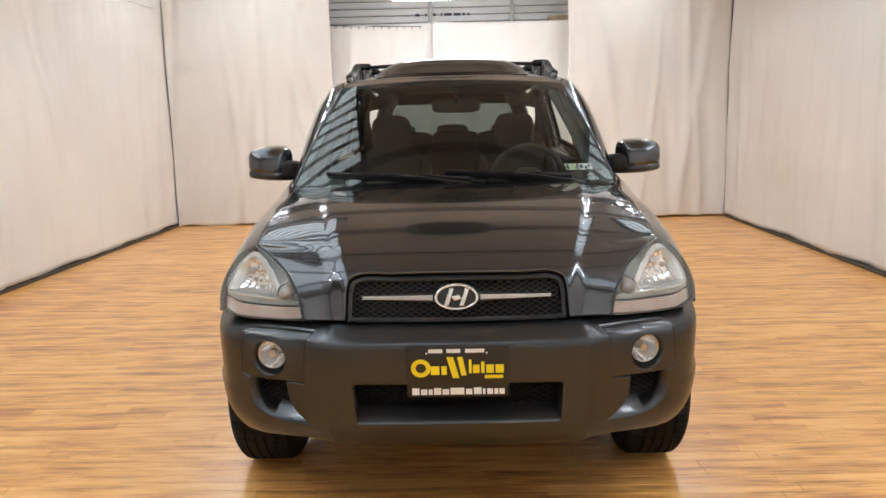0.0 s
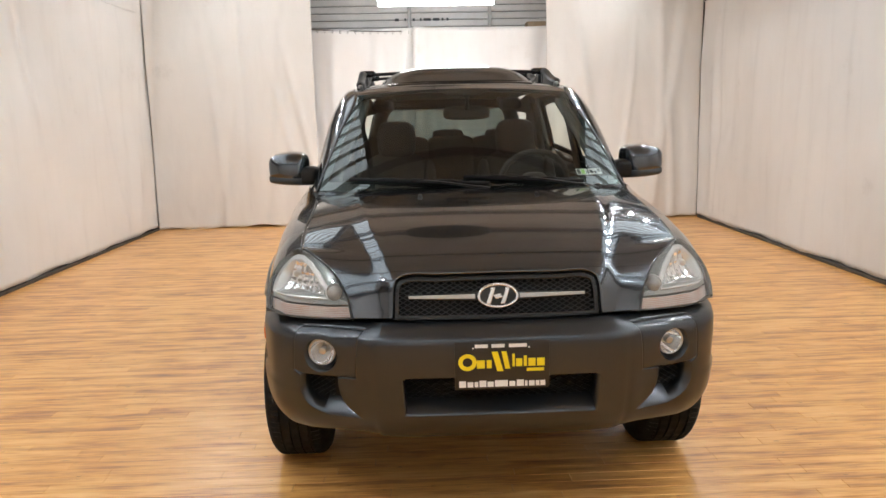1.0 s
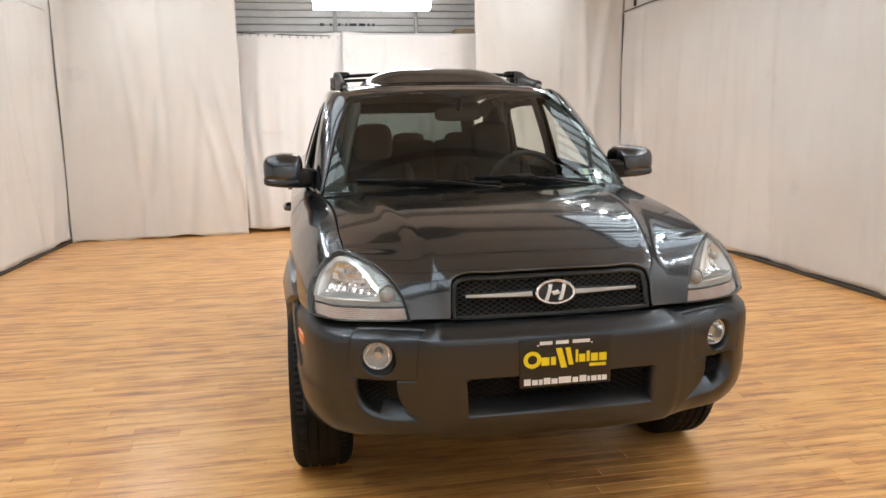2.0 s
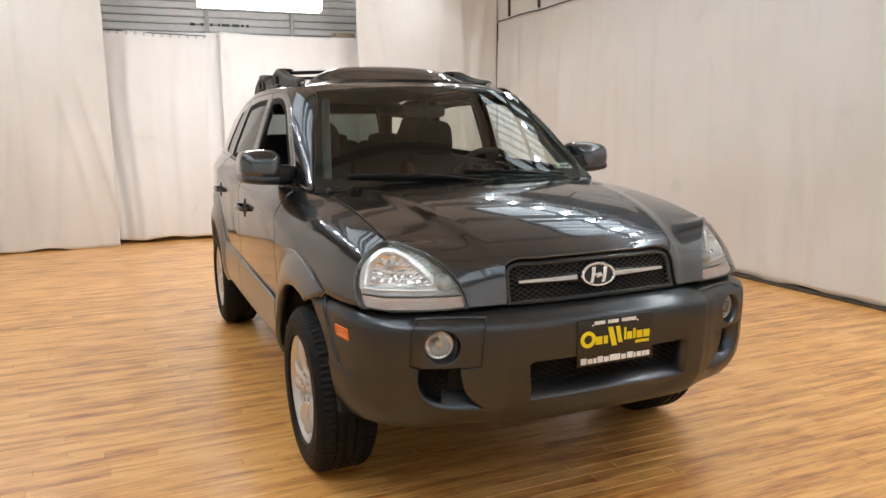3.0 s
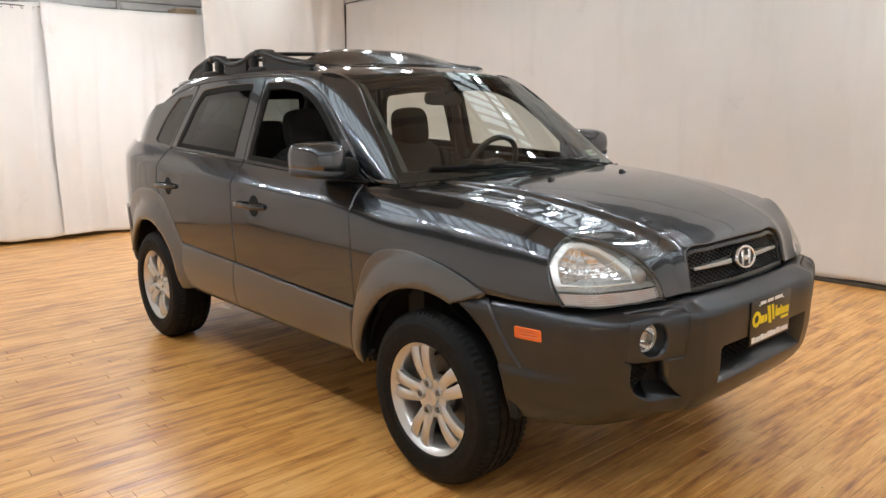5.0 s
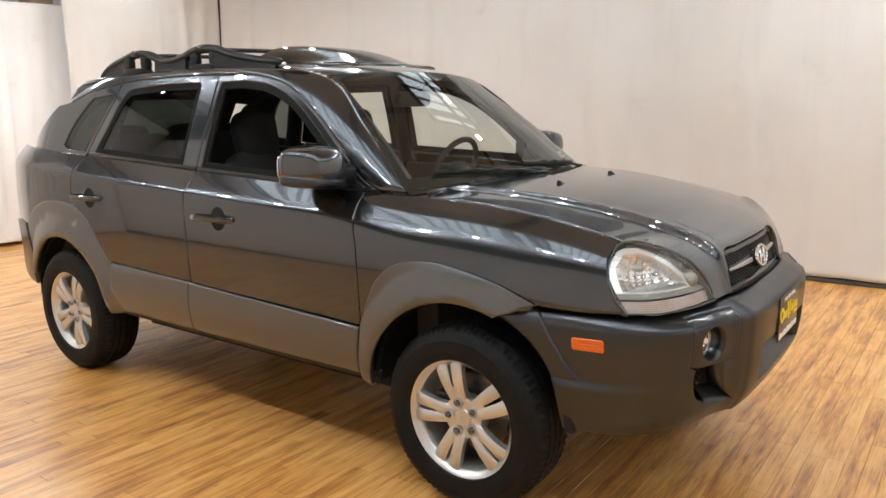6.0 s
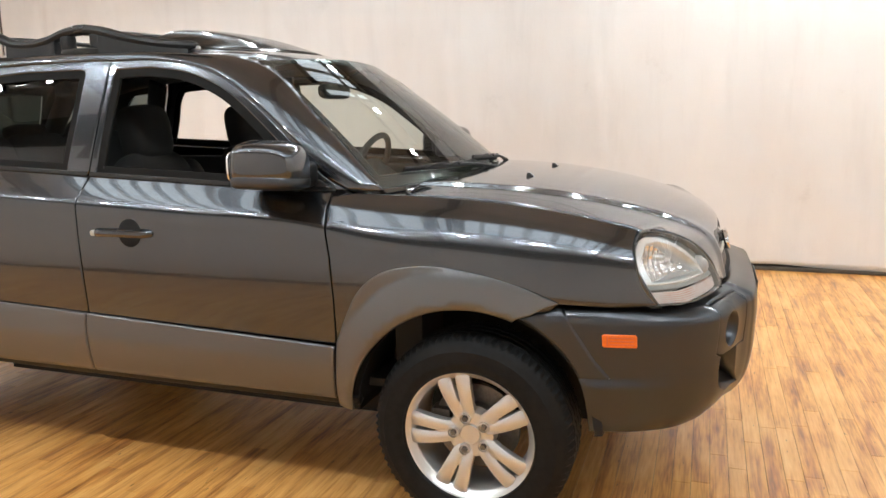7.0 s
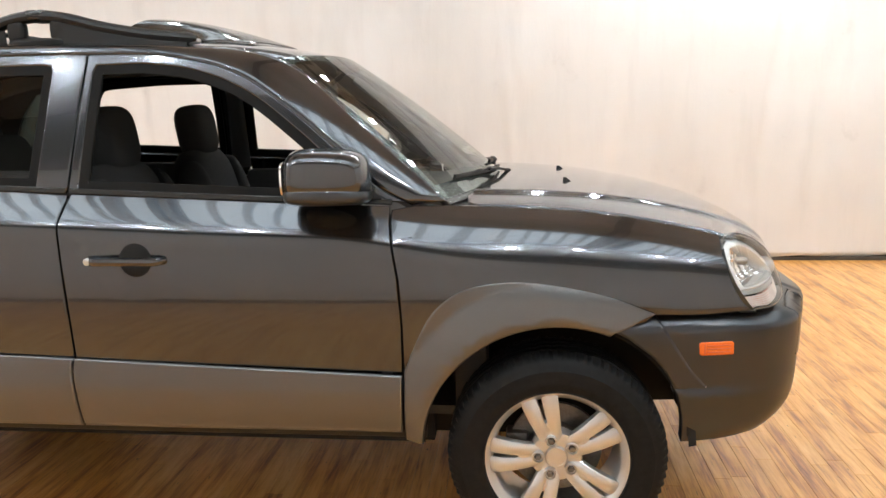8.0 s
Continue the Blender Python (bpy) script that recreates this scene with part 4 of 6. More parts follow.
def floor_strip(name, outer, rise):
    """The sloping floor of an intake, from its lip at outer inward."""
    O = np.array(outer)
    rows = []
    for k, q in ((0, -.004), (.2, -.012), (1, -.062)):
        rows.append(lift(bumper, lambda u, v: q + 0 * u, O + [0, rise * k - .002])[0])
    n = len(O)
    V = np.concatenate(rows)
    F = [(r * n + i, r * n + i + 1, (r + 1) * n + i + 1, (r + 1) * n + i) for r in range(2) for i in range(n - 1)]
    solid(name, (V, F), BUMP, front_bumper)


floor_strip("intake_floor", [(s, .489) for s in np.linspace(-bs(.315), bs(.315), 25)], .030)
low = [p for p in INT_R[11:21]]
for sd in (1, -1):
    floor_strip("intake_floor", [(sd * s, z) for s, z in low], .040)


def rear_plan(x):
    return 3.455 - .10 * np.abs(x / .8)**3.2


def rear_face(x, z):
    prof = Spl([.38, .5, .62, .75, .82, .95, 1.1, 1.2, 1.4, 1.6], [-.05, .0, .012, .0, -.05, -.055, -.075, -.115, -.225, -.345])
    return np.stack([x, rear_plan(x) + prof(z) - .26 * np.abs(x / .62)**4 * np.clip((z - 1.15) / .42, 0, 1)**1.2, z], 1)


skin("rear_bumper", rear_face, [(-.757, .40), (.757, .40), (.757, .79), (-.757, .79)], BUMP, car, step=.05, flip=True)
skin("tailgate", rear_face, [(-.72, .80), (.72, .80), (.70, 1.1), (.60, 1.44), (.53, 1.56), (.45, 1.60), (-.45, 1.60), (-.53, 1.56), (-.60, 1.44), (-.70, 1.1)], PAINT, car, step=.05, flip=True,
     holes=[[(-.60, 1.17), (.60, 1.17), (.48, 1.50), (-.48, 1.50)]])
skin("rear_window", rear_face, [(-.60, 1.17), (.60, 1.17), (.48, 1.50), (-.48, 1.50)], TINTED, car, step=.08, base=-.004, gap=0, depth=.004, label="dark green tinted rear window").visible_shadow = False
both("rear_bumper_side", side, to_w([(3.10, .42), (3.07, .60), (3.12, .785), (3.374, .785), (3.374, .42)]), BUMP, car, off=lambda y, w: .012 + 0 * y, depth=.03)
for sd in (1, -1):
    skin("tail_lamp", rear_face, [(sd * x, z) for x, z in ((.55, .84), (.705, .84), (.690, 1.10), (.60, 1.10))], AMBER_DARK, car, step=.05, flip=True, base=.004, gap=0, label="red rear lamp lens")

# hood with its nose pillars beside the grille
LAMP_TOP = flow([(.90, 1.004), (.72, .999), (.50, .986), (.30, .962), (.17, .934), (.085, .900), (.03, .86), (.005, .82), (0, .795)], 3)


def t_on(x, z=None, y=None):
    """Length along the hood at half width x where it reaches a height or a place y."""
    ts = np.linspace(0, HL[-1], 500)
    h = hood(np.full(500, x), ts)
    return float(np.interp(-z, -h[:, 2], ts)) if y is None else float(np.interp(-y, -h[:, 1], ts))


LAMP_EDGE = lampface(np.array([p[0] for p in LAMP_TOP]), np.array([p[1] for p in LAMP_TOP]))
TS = np.linspace(-.06, HL[-1], 1500)
border, fit = [], []
for p in [(float(SEC(np.array([y]))[0][-1][0]), y, float(SEC(np.array([y]))[0][-1][1])) for y in (.24, .1, 0, -.1, -.2, -.3, -.4, -.47)] + [tuple(p) for p in LAMP_EDGE[1:]]:
    h = hood(np.full(1500, p[0]), TS)
    k = int(np.clip(np.hypot(h[:, 1] - p[1], h[:, 2] - p[2]).argmin(), 1, 1498))
    tg = h[k + 1] - h[k - 1]
    rise = ((p[2] - h[k, 2]) * -tg[1] + (p[1] - h[k, 1]) * tg[2]) / math.hypot(tg[1], tg[2])
    border.append((p[0] - .001, float(TS[k])))
    fit.append((float(TS[k]), p[0], rise))
for _ in range(3):
    mid = [fit[0][2]] + [.25 * a[2] + .5 * b[2] + .25 * c[2] for a, b, c in zip(fit, fit[1:], fit[2:])] + [fit[-1][2]]
    fit = [(f[0], f[1], r) for f, r in zip(fit, mid)]
EDGE_FIT += [Spl([f[0] for f in fit], [f[1] for f in fit]), Spl([f[0] for f in fit], [f[2] for f in fit])]
HO = ([(x, -.035 + .0 * x) for x in (0, .2, .4, .55, .66)] + border
      + [(.484, HL[-1] - .002), (.352, HL[-1] - .002)] + flow([(.349, t_on(.349, z=.83)), (.345, t_on(.345, z=.89)), (.336, t_on(.336, z=.918)), (.316, t_on(.316, z=.928)), (.20, t_on(.20, z=.933)), (0, t_on(0, z=.936))], 4))
HO = HO + [(-x, t) for x, t in reversed(HO[1:-1])]
hood_panel = skin("hood", hood, HO, PAINT, car, step=.022, flip=True, label="glossy dark grey hood with two raised lines")

# screen, roof, pillars
WS = [(a, .0) for a in np.linspace(-1, 1, 15)] + [(a, 1.0) for a in np.linspace(1, -1, 15)]
ws = skin("windscreen", screen, WS, WINDSCREEN, car, step=.08, gap=.0, lip=.004, depth=.005, label="clear windscreen with dark border")
ws.visible_shadow = False
frit = [(a, -.03) for a in np.linspace(-.995, .995, 13)] + [(a, 1.012) for a in np.linspace(1.01, -1.01, 13)]
hole = [(a, .085) for a in np.linspace(-.955, .955, 13)] + [(.955, .93)] + [(.92, .972)] + [(a, .978) for a in np.linspace(.85, -.85, 9)] + [(-.92, .972), (-.955, .93)]
skin("windscreen_border", screen, frit, TRIM, car, holes=[hole], step=.06, gap=0, lip=.004, depth=.004, base=-.004)
dot = [(.0 + .20 * math.cos(t), .985 - .075 * abs(math.sin(t)) ** 1.0) for t in np.linspace(math.pi, 2 * math.pi, 17)]
skin("sun_strip", screen, dot, TRIM, car, step=.04, gap=0, lip=.002, depth=.002, base=-.002, label="black printed band behind the mirror")
RO = ([(x, .80) for x in np.linspace(-.555, .555, 13)] + [(float(ROOFW(y)[0]), y) for y in (.95, 1.2, 1.5, 1.8, 2.2, 2.5, 2.66)]
      + flow([(.590, 2.70), (.54, 2.88), (.42, 3.03), (.2, 3.12), (0, 3.14), (-.2, 3.12), (-.42, 3.03), (-.54, 2.88), (-.590, 2.70)], 3) + [(-float(ROOFW(y)[0]), y) for y in (2.66, 2.5, 2.2, 1.8, 1.5, 1.2, .95)])
skin("roof", roof, RO, PAINT, car, step=.04, flip=False, label="dark grey roof panel")

INNER = flow([(.728, .335, 1.112), (.690, .46, 1.222), (.640, .62, 1.360), (.562, .89, 1.560), (.580, .99, 1.588), (.603, 1.2, 1.605), (.614, 1.8, 1.622), (.606, 2.4, 1.608), (.596, 2.62, 1.588), (.580, 2.80, 1.545), (.572, 2.95, 1.490)], 6)
OUT_YZ = flow([(.440, 1.100), (.545, 1.160), (.66, 1.265), (.85, 1.423), (.99, 1.512), (1.18, 1.566), (1.5, 1.584), (1.9, 1.584), (2.3, 1.568), (2.50, 1.543), (2.66, 1.511), (2.80, 1.468)], 6)
OUTER = [tuple(p) for p in house(np.array([p[0] for p in OUT_YZ]), np.array([p[1] for p in OUT_YZ]))]
OS = Spl(np.linspace(0, 1, len(OUTER)), OUTER)
IS = Spl(np.linspace(0, 1, len(INNER)), INNER)


def rail_strip(u, v):
    """Pillar and roof side between the screen's edge and the doors."""
    a, b = IS(u), OS(u)
    k = np.clip(v, 0, 1)[:, None]
    q = b - a
    n = np.cross(IS(u + 1e-3) - IS(u - 1e-3) + 1e-12, q)
    n /= np.maximum(np.linalg.norm(n, axis=1), 1e-9)[:, None]
    n *= np.sign(n[:, 2:3] + 1e-9)
    return a + q * k + n * (.011 * np.sin(np.pi * k))


def ribbon(name, f, nu, nv, material, parent, label="", smooth=True, thick=.006):
    """A strip over u, v in 0..1 and its mirror image."""
    u, v = np.meshgrid(np.linspace(0, 1, nu), np.linspace(0, 1, nv), indexing="ij")
    P = f(u.ravel(), v.ravel())
    F = [(i * nv + j, (i + 1) * nv + j, (i + 1) * nv + j + 1, i * nv + j + 1) for i in range(nu - 1) for j in range(nv - 1)]
    n = np.cross(P[nv] - P[0], P[1] - P[0])
    if n[0] < 0 and n[2] < 0 or n[2] < 0 and abs(n[2]) > abs(n[0]):
        F = [tuple(reversed(t)) for t in F]
    obs = []
    for k, pr in enumerate(parent if isinstance(parent, tuple) else (parent, parent)):
        Q = P.copy()
        if k:
            Q[:, 0] *= -1
        ob = mesh_part(name, Q, [tuple(reversed(t)) for t in F] if k else F, material, pr, label)
        s = ob.modifiers.new("thickness", "SOLIDIFY")
        s.thickness = thick
        obs.append(ob)
    return obs


ribbon("roof_side", rail_strip, 70, 9, PAINT, car)


def hb(y, d=0.0):
    return (y, belt(y) + d)


# door frames, glass and the rear pillar
FW = [hb(.672, .012), hb(1.49, .012)] + [(1.478, 1.35), (1.466, 1.528), (1.455, 1.548)] + flow([(1.30, 1.550), (1.14, 1.528), (.97, 1.464), (.80, 1.341), (.672, 1.228)], 5)
FF = [hb(.452, .006), hb(1.522, .004), (1.505, 1.35), (1.487, 1.582)] + list(reversed([p for p in OUT_YZ if .49 < p[0] < 1.47]))
RW = [hb(1.632, .012), hb(2.405, .012)] + flow([(2.33, 1.34), (2.255, 1.48), (2.21, 1.525), (2.15, 1.537)], 4) + flow([(1.9, 1.551), (1.64, 1.552)], 4) + [(1.612, 1.547), (1.606, 1.532), (1.616, 1.35)]
RF = [hb(1.528, .004), hb(2.475, .004), (2.40, 1.34), (2.31, 1.50), (2.285, 1.566)] + list(reversed([p for p in OUT_YZ if 1.51 < p[0] < 2.28])) + [(1.493, 1.582), (1.511, 1.35)]
QW = [hb(2.50, .014), hb(2.70, .018)] + flow([(2.745, 1.245), (2.72, 1.30), (2.60, 1.45), (2.545, 1.495)], 4) + [(2.36, 1.512), (2.345, 1.49), (2.42, 1.35)]
QF = [hb(2.482, .004), hb(2.53, -.035), hb(3.345, -.035), hb(3.34, .02), (3.24, 1.25), (3.06, 1.37), (2.92, 1.46)] + list(reversed([p for p in OUT_YZ if 2.30 < p[0] < 2.79])) + [(2.295, 1.564), (2.318, 1.50), (2.408, 1.34)]
both("window_frame", house, FF, PAINT, front_doors, holes=[FW], step=.04, depth=.02)
both("window_frame", house, RF, PAINT, rear_doors, holes=[RW], step=.04, depth=.02)
both("rear_pillar", house, QF, PAINT, car, holes=[QW], step=.04, depth=.02)
both("quarter_window", house, QW, TINTED, car, step=.08, base=-.006, gap=-.006, depth=.004, label="dark tinted rear quarter window")
skin("window", house, RW, TINTED, rear_doors[1], mirror=True, step=.08, base=-.009, gap=-.008, depth=.004, label="dark tinted rear door window")
for nm, P, own in (("window_seal", FW, front_doors), ("window_seal", RW, rear_doors)):
    O = [tuple(p) for p in inset(dense(list(P), .02), -.004)]
    I = [tuple(p) for p in inset(dense(list(P), .02), .030)]
    both(nm, house, O, SEAL, own, holes=[I], step=.03, base=-.005, gap=0, lip=.003, depth=.012, label="black rubber window seal")
both("belt_trim", house, [hb(.50, -.002), hb(1.519, -.002), hb(1.519, .016), hb(.50, .016)], TRIM, front_doors, step=.04, base=.003, gap=0, lip=.004, depth=.012)
both("belt_trim", house, [hb(1.531, -.002), hb(2.46, -.002), hb(2.46, .016), hb(1.531, .016)], TRIM, rear_doors, step=.04, base=.003, gap=0, lip=.004, depth=.012)
# black sail behind the mirror
both("mirror_sail", house, [hb(.51, .012), hb(.668, .012), (.668, 1.215), (.60, 1.172)], BLACK, front_doors, step=.04, base=.004, gap=0, lip=.006, depth=.012)


# ---- car: wheels and underside ----
def gear_tyre():
    prof = [(.216, -.09), (.218, -.108), (.24, -.119), (.275, -.1205), (.305, -.114), (.322, -.102), (.333, -.088)]
    for c in (-.055, -.018, .018, .055):
        prof += [(.3365, c - .012), (.3365, c - .0055), (.329, c - .0045), (.329, c + .0045), (.3365, c + .0055), (.3365, c + .012)]
    prof += [(.333, .088), (.322, .102), (.305, .114), (.292, .1175), (.290, .1195), (.280, .1205), (.275, .1205), (.262, .1205), (.255, .1215), (.246, .1205), (.24, .119), (.226, .115), (.222, .1165), (.2185, .112), (.216, .09)]
    segs, n = 160, len(prof)
    V, F = [], []
    for k in range(segs):
        w = 2 * math.pi * k / segs
        for r, a in prof:
            q = r
            if k % 2 and abs(a) > .066 and r > .318:
                q -= .008
            if k % 4 == 1 and abs(a) < .066 and r > .335:
                q -= .003
            V.append((a, q * math.cos(w), q * math.sin(w)))
    for k in range(segs):
        l = (k + 1) % segs
        for i in range(n - 1):
            F.append((k * n + i, k * n + i + 1, l * n + i + 1, l * n + i))
    return V, F


def spoke(angle):
    """A pair of rounded bars from the hub to the rim, joined near the hub."""
    V, F = [], []
    for side_ in (-1, 1):
        o = len(V)
        rows = [(.040, .013, .0155, .076), (.065, .0165, .0175, .087), (.095, .0205, .0180, .096), (.13, .0250, .0200, .101), (.165, .0290, .0220, .100), (.190, .0312, .0235, .095), (.203, .0322, .0245, .087)]
        for r, c, h, a in rows:
            for t, d in ((-1, -.030), (-1, -.006), (-.72, -.0012), (0, .0012), (.72, -.0012), (1, -.006), (1, -.030)):
                V.append((a + d, r, side_ * c + t * h * 1.04))
        for i in range(len(rows) - 1):
            for j in range(6):
                F.append((o + i * 7 + j, o + i * 7 + j + 1, o + (i + 1) * 7 + j + 1, o + (i + 1) * 7 + j))
        F.append(tuple(o + j for j in range(7)))
        F.append(tuple(o + 7 * (len(rows) - 1) + j for j in range(7)))
    o = len(V)
    rows = [(.036, .020, .078), (.072, .019, .088), (.098, .016, .0955), (.114, .009, .092)]
    for r, h, a in rows:
        for t, d in ((-1, -.03), (-1, -.004), (0, -.001), (1, -.004), (1, -.03)):
            V.append((a + d, r, t * h))
    for i in range(len(rows) - 1):
        for j in range(4):
            F.append((o + i * 5 + j, o + i * 5 + j + 1, o + (i + 1) * 5 + j + 1, o + (i + 1) * 5 + j))
    F.append(tuple(o + 15 + j for j in range(5)))
    c, s = math.cos(angle), math.sin(angle)
    return [(a, y * c - z * s, y * s + z * c) for a, y, z in V], F


def make_wheel(at):
    w = new("wheel")
    w.parent = car
    w.location = at
    solid("tyre", gear_tyre(), RUBBER, w, "black rubber tyre")
    rim = solid("rim", turned([(.20, -.10), (.207, -.104), (.204, -.095), (.188, -.085), (.178, -.02), (.180, .04), (.186, .078), (.192, .088), (.199, .093), (.203, .1005), (.2095, .106), (.2125, .1075), (.2145, .104), (.209, .098), (.206, .09)], 72), ALLOY, w, "silver alloy rim")
    solid("hub", turned([(.0, .076), (.050, .079), (.066, .082), (.074, .080), (.078, .072), (.078, .03), (.05, .0), (.0, .0)], 40), ALLOY, rim)
    for k in range(5):
        a = radians(106 + 72 * k)
        solid("spoke", spoke(a), ALLOY, rim)
        y, z = .0545 * math.cos(a), .0545 * math.sin(a)
        solid("nut_pocket", turned([(.0190, .080), (.0180, .0945), (.0160, .0950), (.0150, .0935), (.0145, .0845), (0, .0845)], 20, centre=(0, y, z)), ALLOY, rim)
        solid("wheel_nut", turned([(.0105, .080), (.0105, .0925), (.0075, .0965), (0, .097)], 6, centre=(0, y, z)), STEEL, rim)
    solid("centre_cap", turned([(.034, .070), (.0335, .083), (.031, .0865), (.028, .0868), (.027, .0858), (.012, .0868), (0, .087)], 36), ALLOY, rim)
    for k in (-1, 1):
        solid("cap_mark", bx((.086, k * .006 - .0022, -.009), (.0885, k * .006 + .0022, .009)), ALLOY, rim)
    rim.scale = (1, 1.035, 1.035)
    solid("brake_disc", turned([(.03, -.01), (.145, -.01), (.147, .0), (.145, .008), (.085, .008), (.083, .035), (.03, .035)], 48), STEEL, w, "grey steel brake disc")
    part("caliper", box(bmesh.new(), (-.03, -.155, -.055), (.035, -.085, .055), .012), STEEL, w, "cast grey brake caliper")
    return w


WX = .776
wheel_l = make_wheel((WX, 0, .336))
copy_thing(wheel_l, pose(WX, 2.63, .336, 25))
copy_thing(wheel_l, pose(-WX, 0, .336, 0, 0, 180))
copy_thing(wheel_l, pose(-WX, 2.63, .336, -39, 0, 180))

for cy, cz in (ARC_F, ARC_R):
    V, F = [], []
    A = np.linspace(1, 178, 40)
    for a in A:
        for x, r in ((.845, .400), (.835, .425), (.60, .430), (.48, .428), (.48, .2)):
            V.append((x, cy + r * math.cos(radians(a)), cz + r * math.sin(radians(a))))
    F = [(i * 5 + j, i * 5 + j + 1, i * 5 + 6 + j, i * 5 + 5 + j) for i in range(39) for j in range(4)]
    pair("wheel_liner", (V, F), DARK, car, "black plastic wheel-arch liner")
    pair("wheelhouse_wall", bx((.455, cy - .34, .27), (.478, cy + .40, .40)), DARK, car)
under = [bx((-.44, -.25, .22), (.44, 3.2, .40)), bx((-.70, .47, .30), (.70, 2.15, .40)), bx((-.48, .42, .20), (.48, 2.2, .31)), bx((-.60, -.66, .40), (.60, -.45, .48)), bx((-.62, -.66, .45), (.62, -.44, .80)), bx((-.45, -.66, .45), (.45, .35, .90)), bx((-.70, 3.05, .36), (.70, 3.35, .6)), bx((-.74, -.58, .395), (.74, -.43, .47))]
for lo_hi in under:
    solid("underbody_panel", lo_hi, DARK, car, "black underbody")
pair("tow_hook", tube([(.46, -.66, .44), (.46, -.67, .385), (.46, -.64, .365), (.46, -.60, .385)], .008, 8), BLACK, car)
solid("exhaust_box", join(bx((-.55, 2.2, .25), (-.35, 2.36, .32))), STEEL, car)


# ---- car: front fittings ----
def lattice(f, poly, du, dv, r, off):
    """Crossing wires over the part of f within an outline."""
    P = np.array(poly)
    lo, hi = P.min(0), P.max(0)
    nu, nv = int((hi[0] - lo[0]) / du) + 2, int((hi[1] - lo[1]) / dv) + 2
    seg = []
    for i in range(nu):
        for j in range(nv):
            u, v = lo[0] + i * du, lo[1] + j * dv
            seg += [((u, v), (u + du / 2, v + dv / 2)), ((u + du / 2, v + dv / 2), (u + du, v)), ((u + du / 2, v + dv / 2), (u, v + dv)), ((u + du, v + dv), (u + du / 2, v + dv / 2))]
    A, B = np.array([s[0] for s in seg]), np.array([s[1] for s in seg])
    ok = inside((A + B) / 2, poly)
    A, B = A[ok], B[ok]
    pa, na = lift(f, off, A)
    pb, nb = lift(f, off, B)
    V, F = [], []
    for a, b, n in zip(pa, pb, na):
        d = b - a
        d = d / max(np.linalg.norm(d), 1e-9)
        s = np.cross(d, n) * r
        n2 = n * r * (-1.4 if f is hood else 1.4)
        o = len(V)
        V += [a + s, a + n2, a - s, b + s, b + n2, b - s]
        F += [(o, o + 1, o + 4, o + 3), (o + 1, o + 2, o + 5, o + 4)]
    return V, F


GR = flow([(.346, t_on(.346, z=.786)), (.345, t_on(.345, z=.84)), (.342, t_on(.342, z=.888)), (.334, t_on(.334, z=.914)), (.314, t_on(.314, z=.924)), (.20, t_on(.20, z=.929)), (0, t_on(0, z=.932))], 4)
GR = GR + [(-x, t) for x, t in reversed(GR[:-1])]
grille = skin("grille", hood, GR, DARK, car, flip=True, step=.03, base=-.045, gap=-.006, depth=.01, label="black plastic grille with diamond mesh")
inn = [tuple(p) for p in inset(dense(GR, .02), .013)]
skin("grille_frame", hood, GR, TRIM, grille, holes=[inn], flip=True, step=.02, base=-.012, gap=-.002, lip=.005, depth=.05, hole_depth=.03)
i2 = [tuple(p) for p in inset(dense(GR, .02), .014)]
mesh_part("grille_mesh", *lattice(hood, i2, .0285, .0165, .0016, lambda u, v: .026 + 0 * u), mat("mesh_grey", (.07, .07, .07), .35, .3), grille, "dark diamond mesh", smooth=False)
tb = t_on(0, z=.862)
bars = [(x, tb + .020 * (1 - .6 * abs(x) / .3) ) for x in np.linspace(-.295, .295, 15)] + [(x, tb - .020 * (1 - .6 * abs(x) / .3)) for x in np.linspace(.295, -.295, 15)]
skin("grille_bar", hood, bars, TRIM, grille, flip=True, step=.02, base=-.014, gap=0, lip=.006, depth=.03)
for s in (-1, 1):
    cb = [(s * x, tb + .0080 - .003 * (x - .08) / .22) for x in np.linspace(.075, .298, 8)] + [(s * x, tb - .0080 + .003 * (x - .08) / .22) for x in np.linspace(.298, .075, 8)]
    skin("grille_chrome", hood, cb, SATIN, grille, flip=True, step=.02, base=-.009, gap=0, lip=.0025, depth=.008, label="silver strip")


def oval(rx, rz, n=48):
    return [(rx * math.cos(a), tb + rz * math.sin(a)) for a in np.linspace(0, 2 * math.pi, n + 1)[:-1]]


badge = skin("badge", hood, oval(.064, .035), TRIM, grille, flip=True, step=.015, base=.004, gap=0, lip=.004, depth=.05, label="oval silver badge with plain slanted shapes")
skin("badge_ring", hood, oval(.068, .039), CHROME, badge, holes=[oval(.060, .0315)], flip=True, step=.012, base=.009, gap=0, lip=.003, depth=.012)
for s in (-1, 1):
    q = [(s * .024 - .016, tb + .026), (s * .024 - .002, tb + .026), (s * .024 + .016, tb - .026), (s * .024 + .002, tb - .026)]
    skin("badge_bar", hood, q, CHROME, badge, flip=True, step=.012, base=.008, gap=0, lip=.003, depth=.01)
skin("badge_bar", hood, [(-.017, tb - .004), (-.008, tb + .009), (.017, tb + .004), (.008, tb - .009)], CHROME, badge, flip=True, step=.012, base=.008, gap=0, lip=.003, depth=.01)

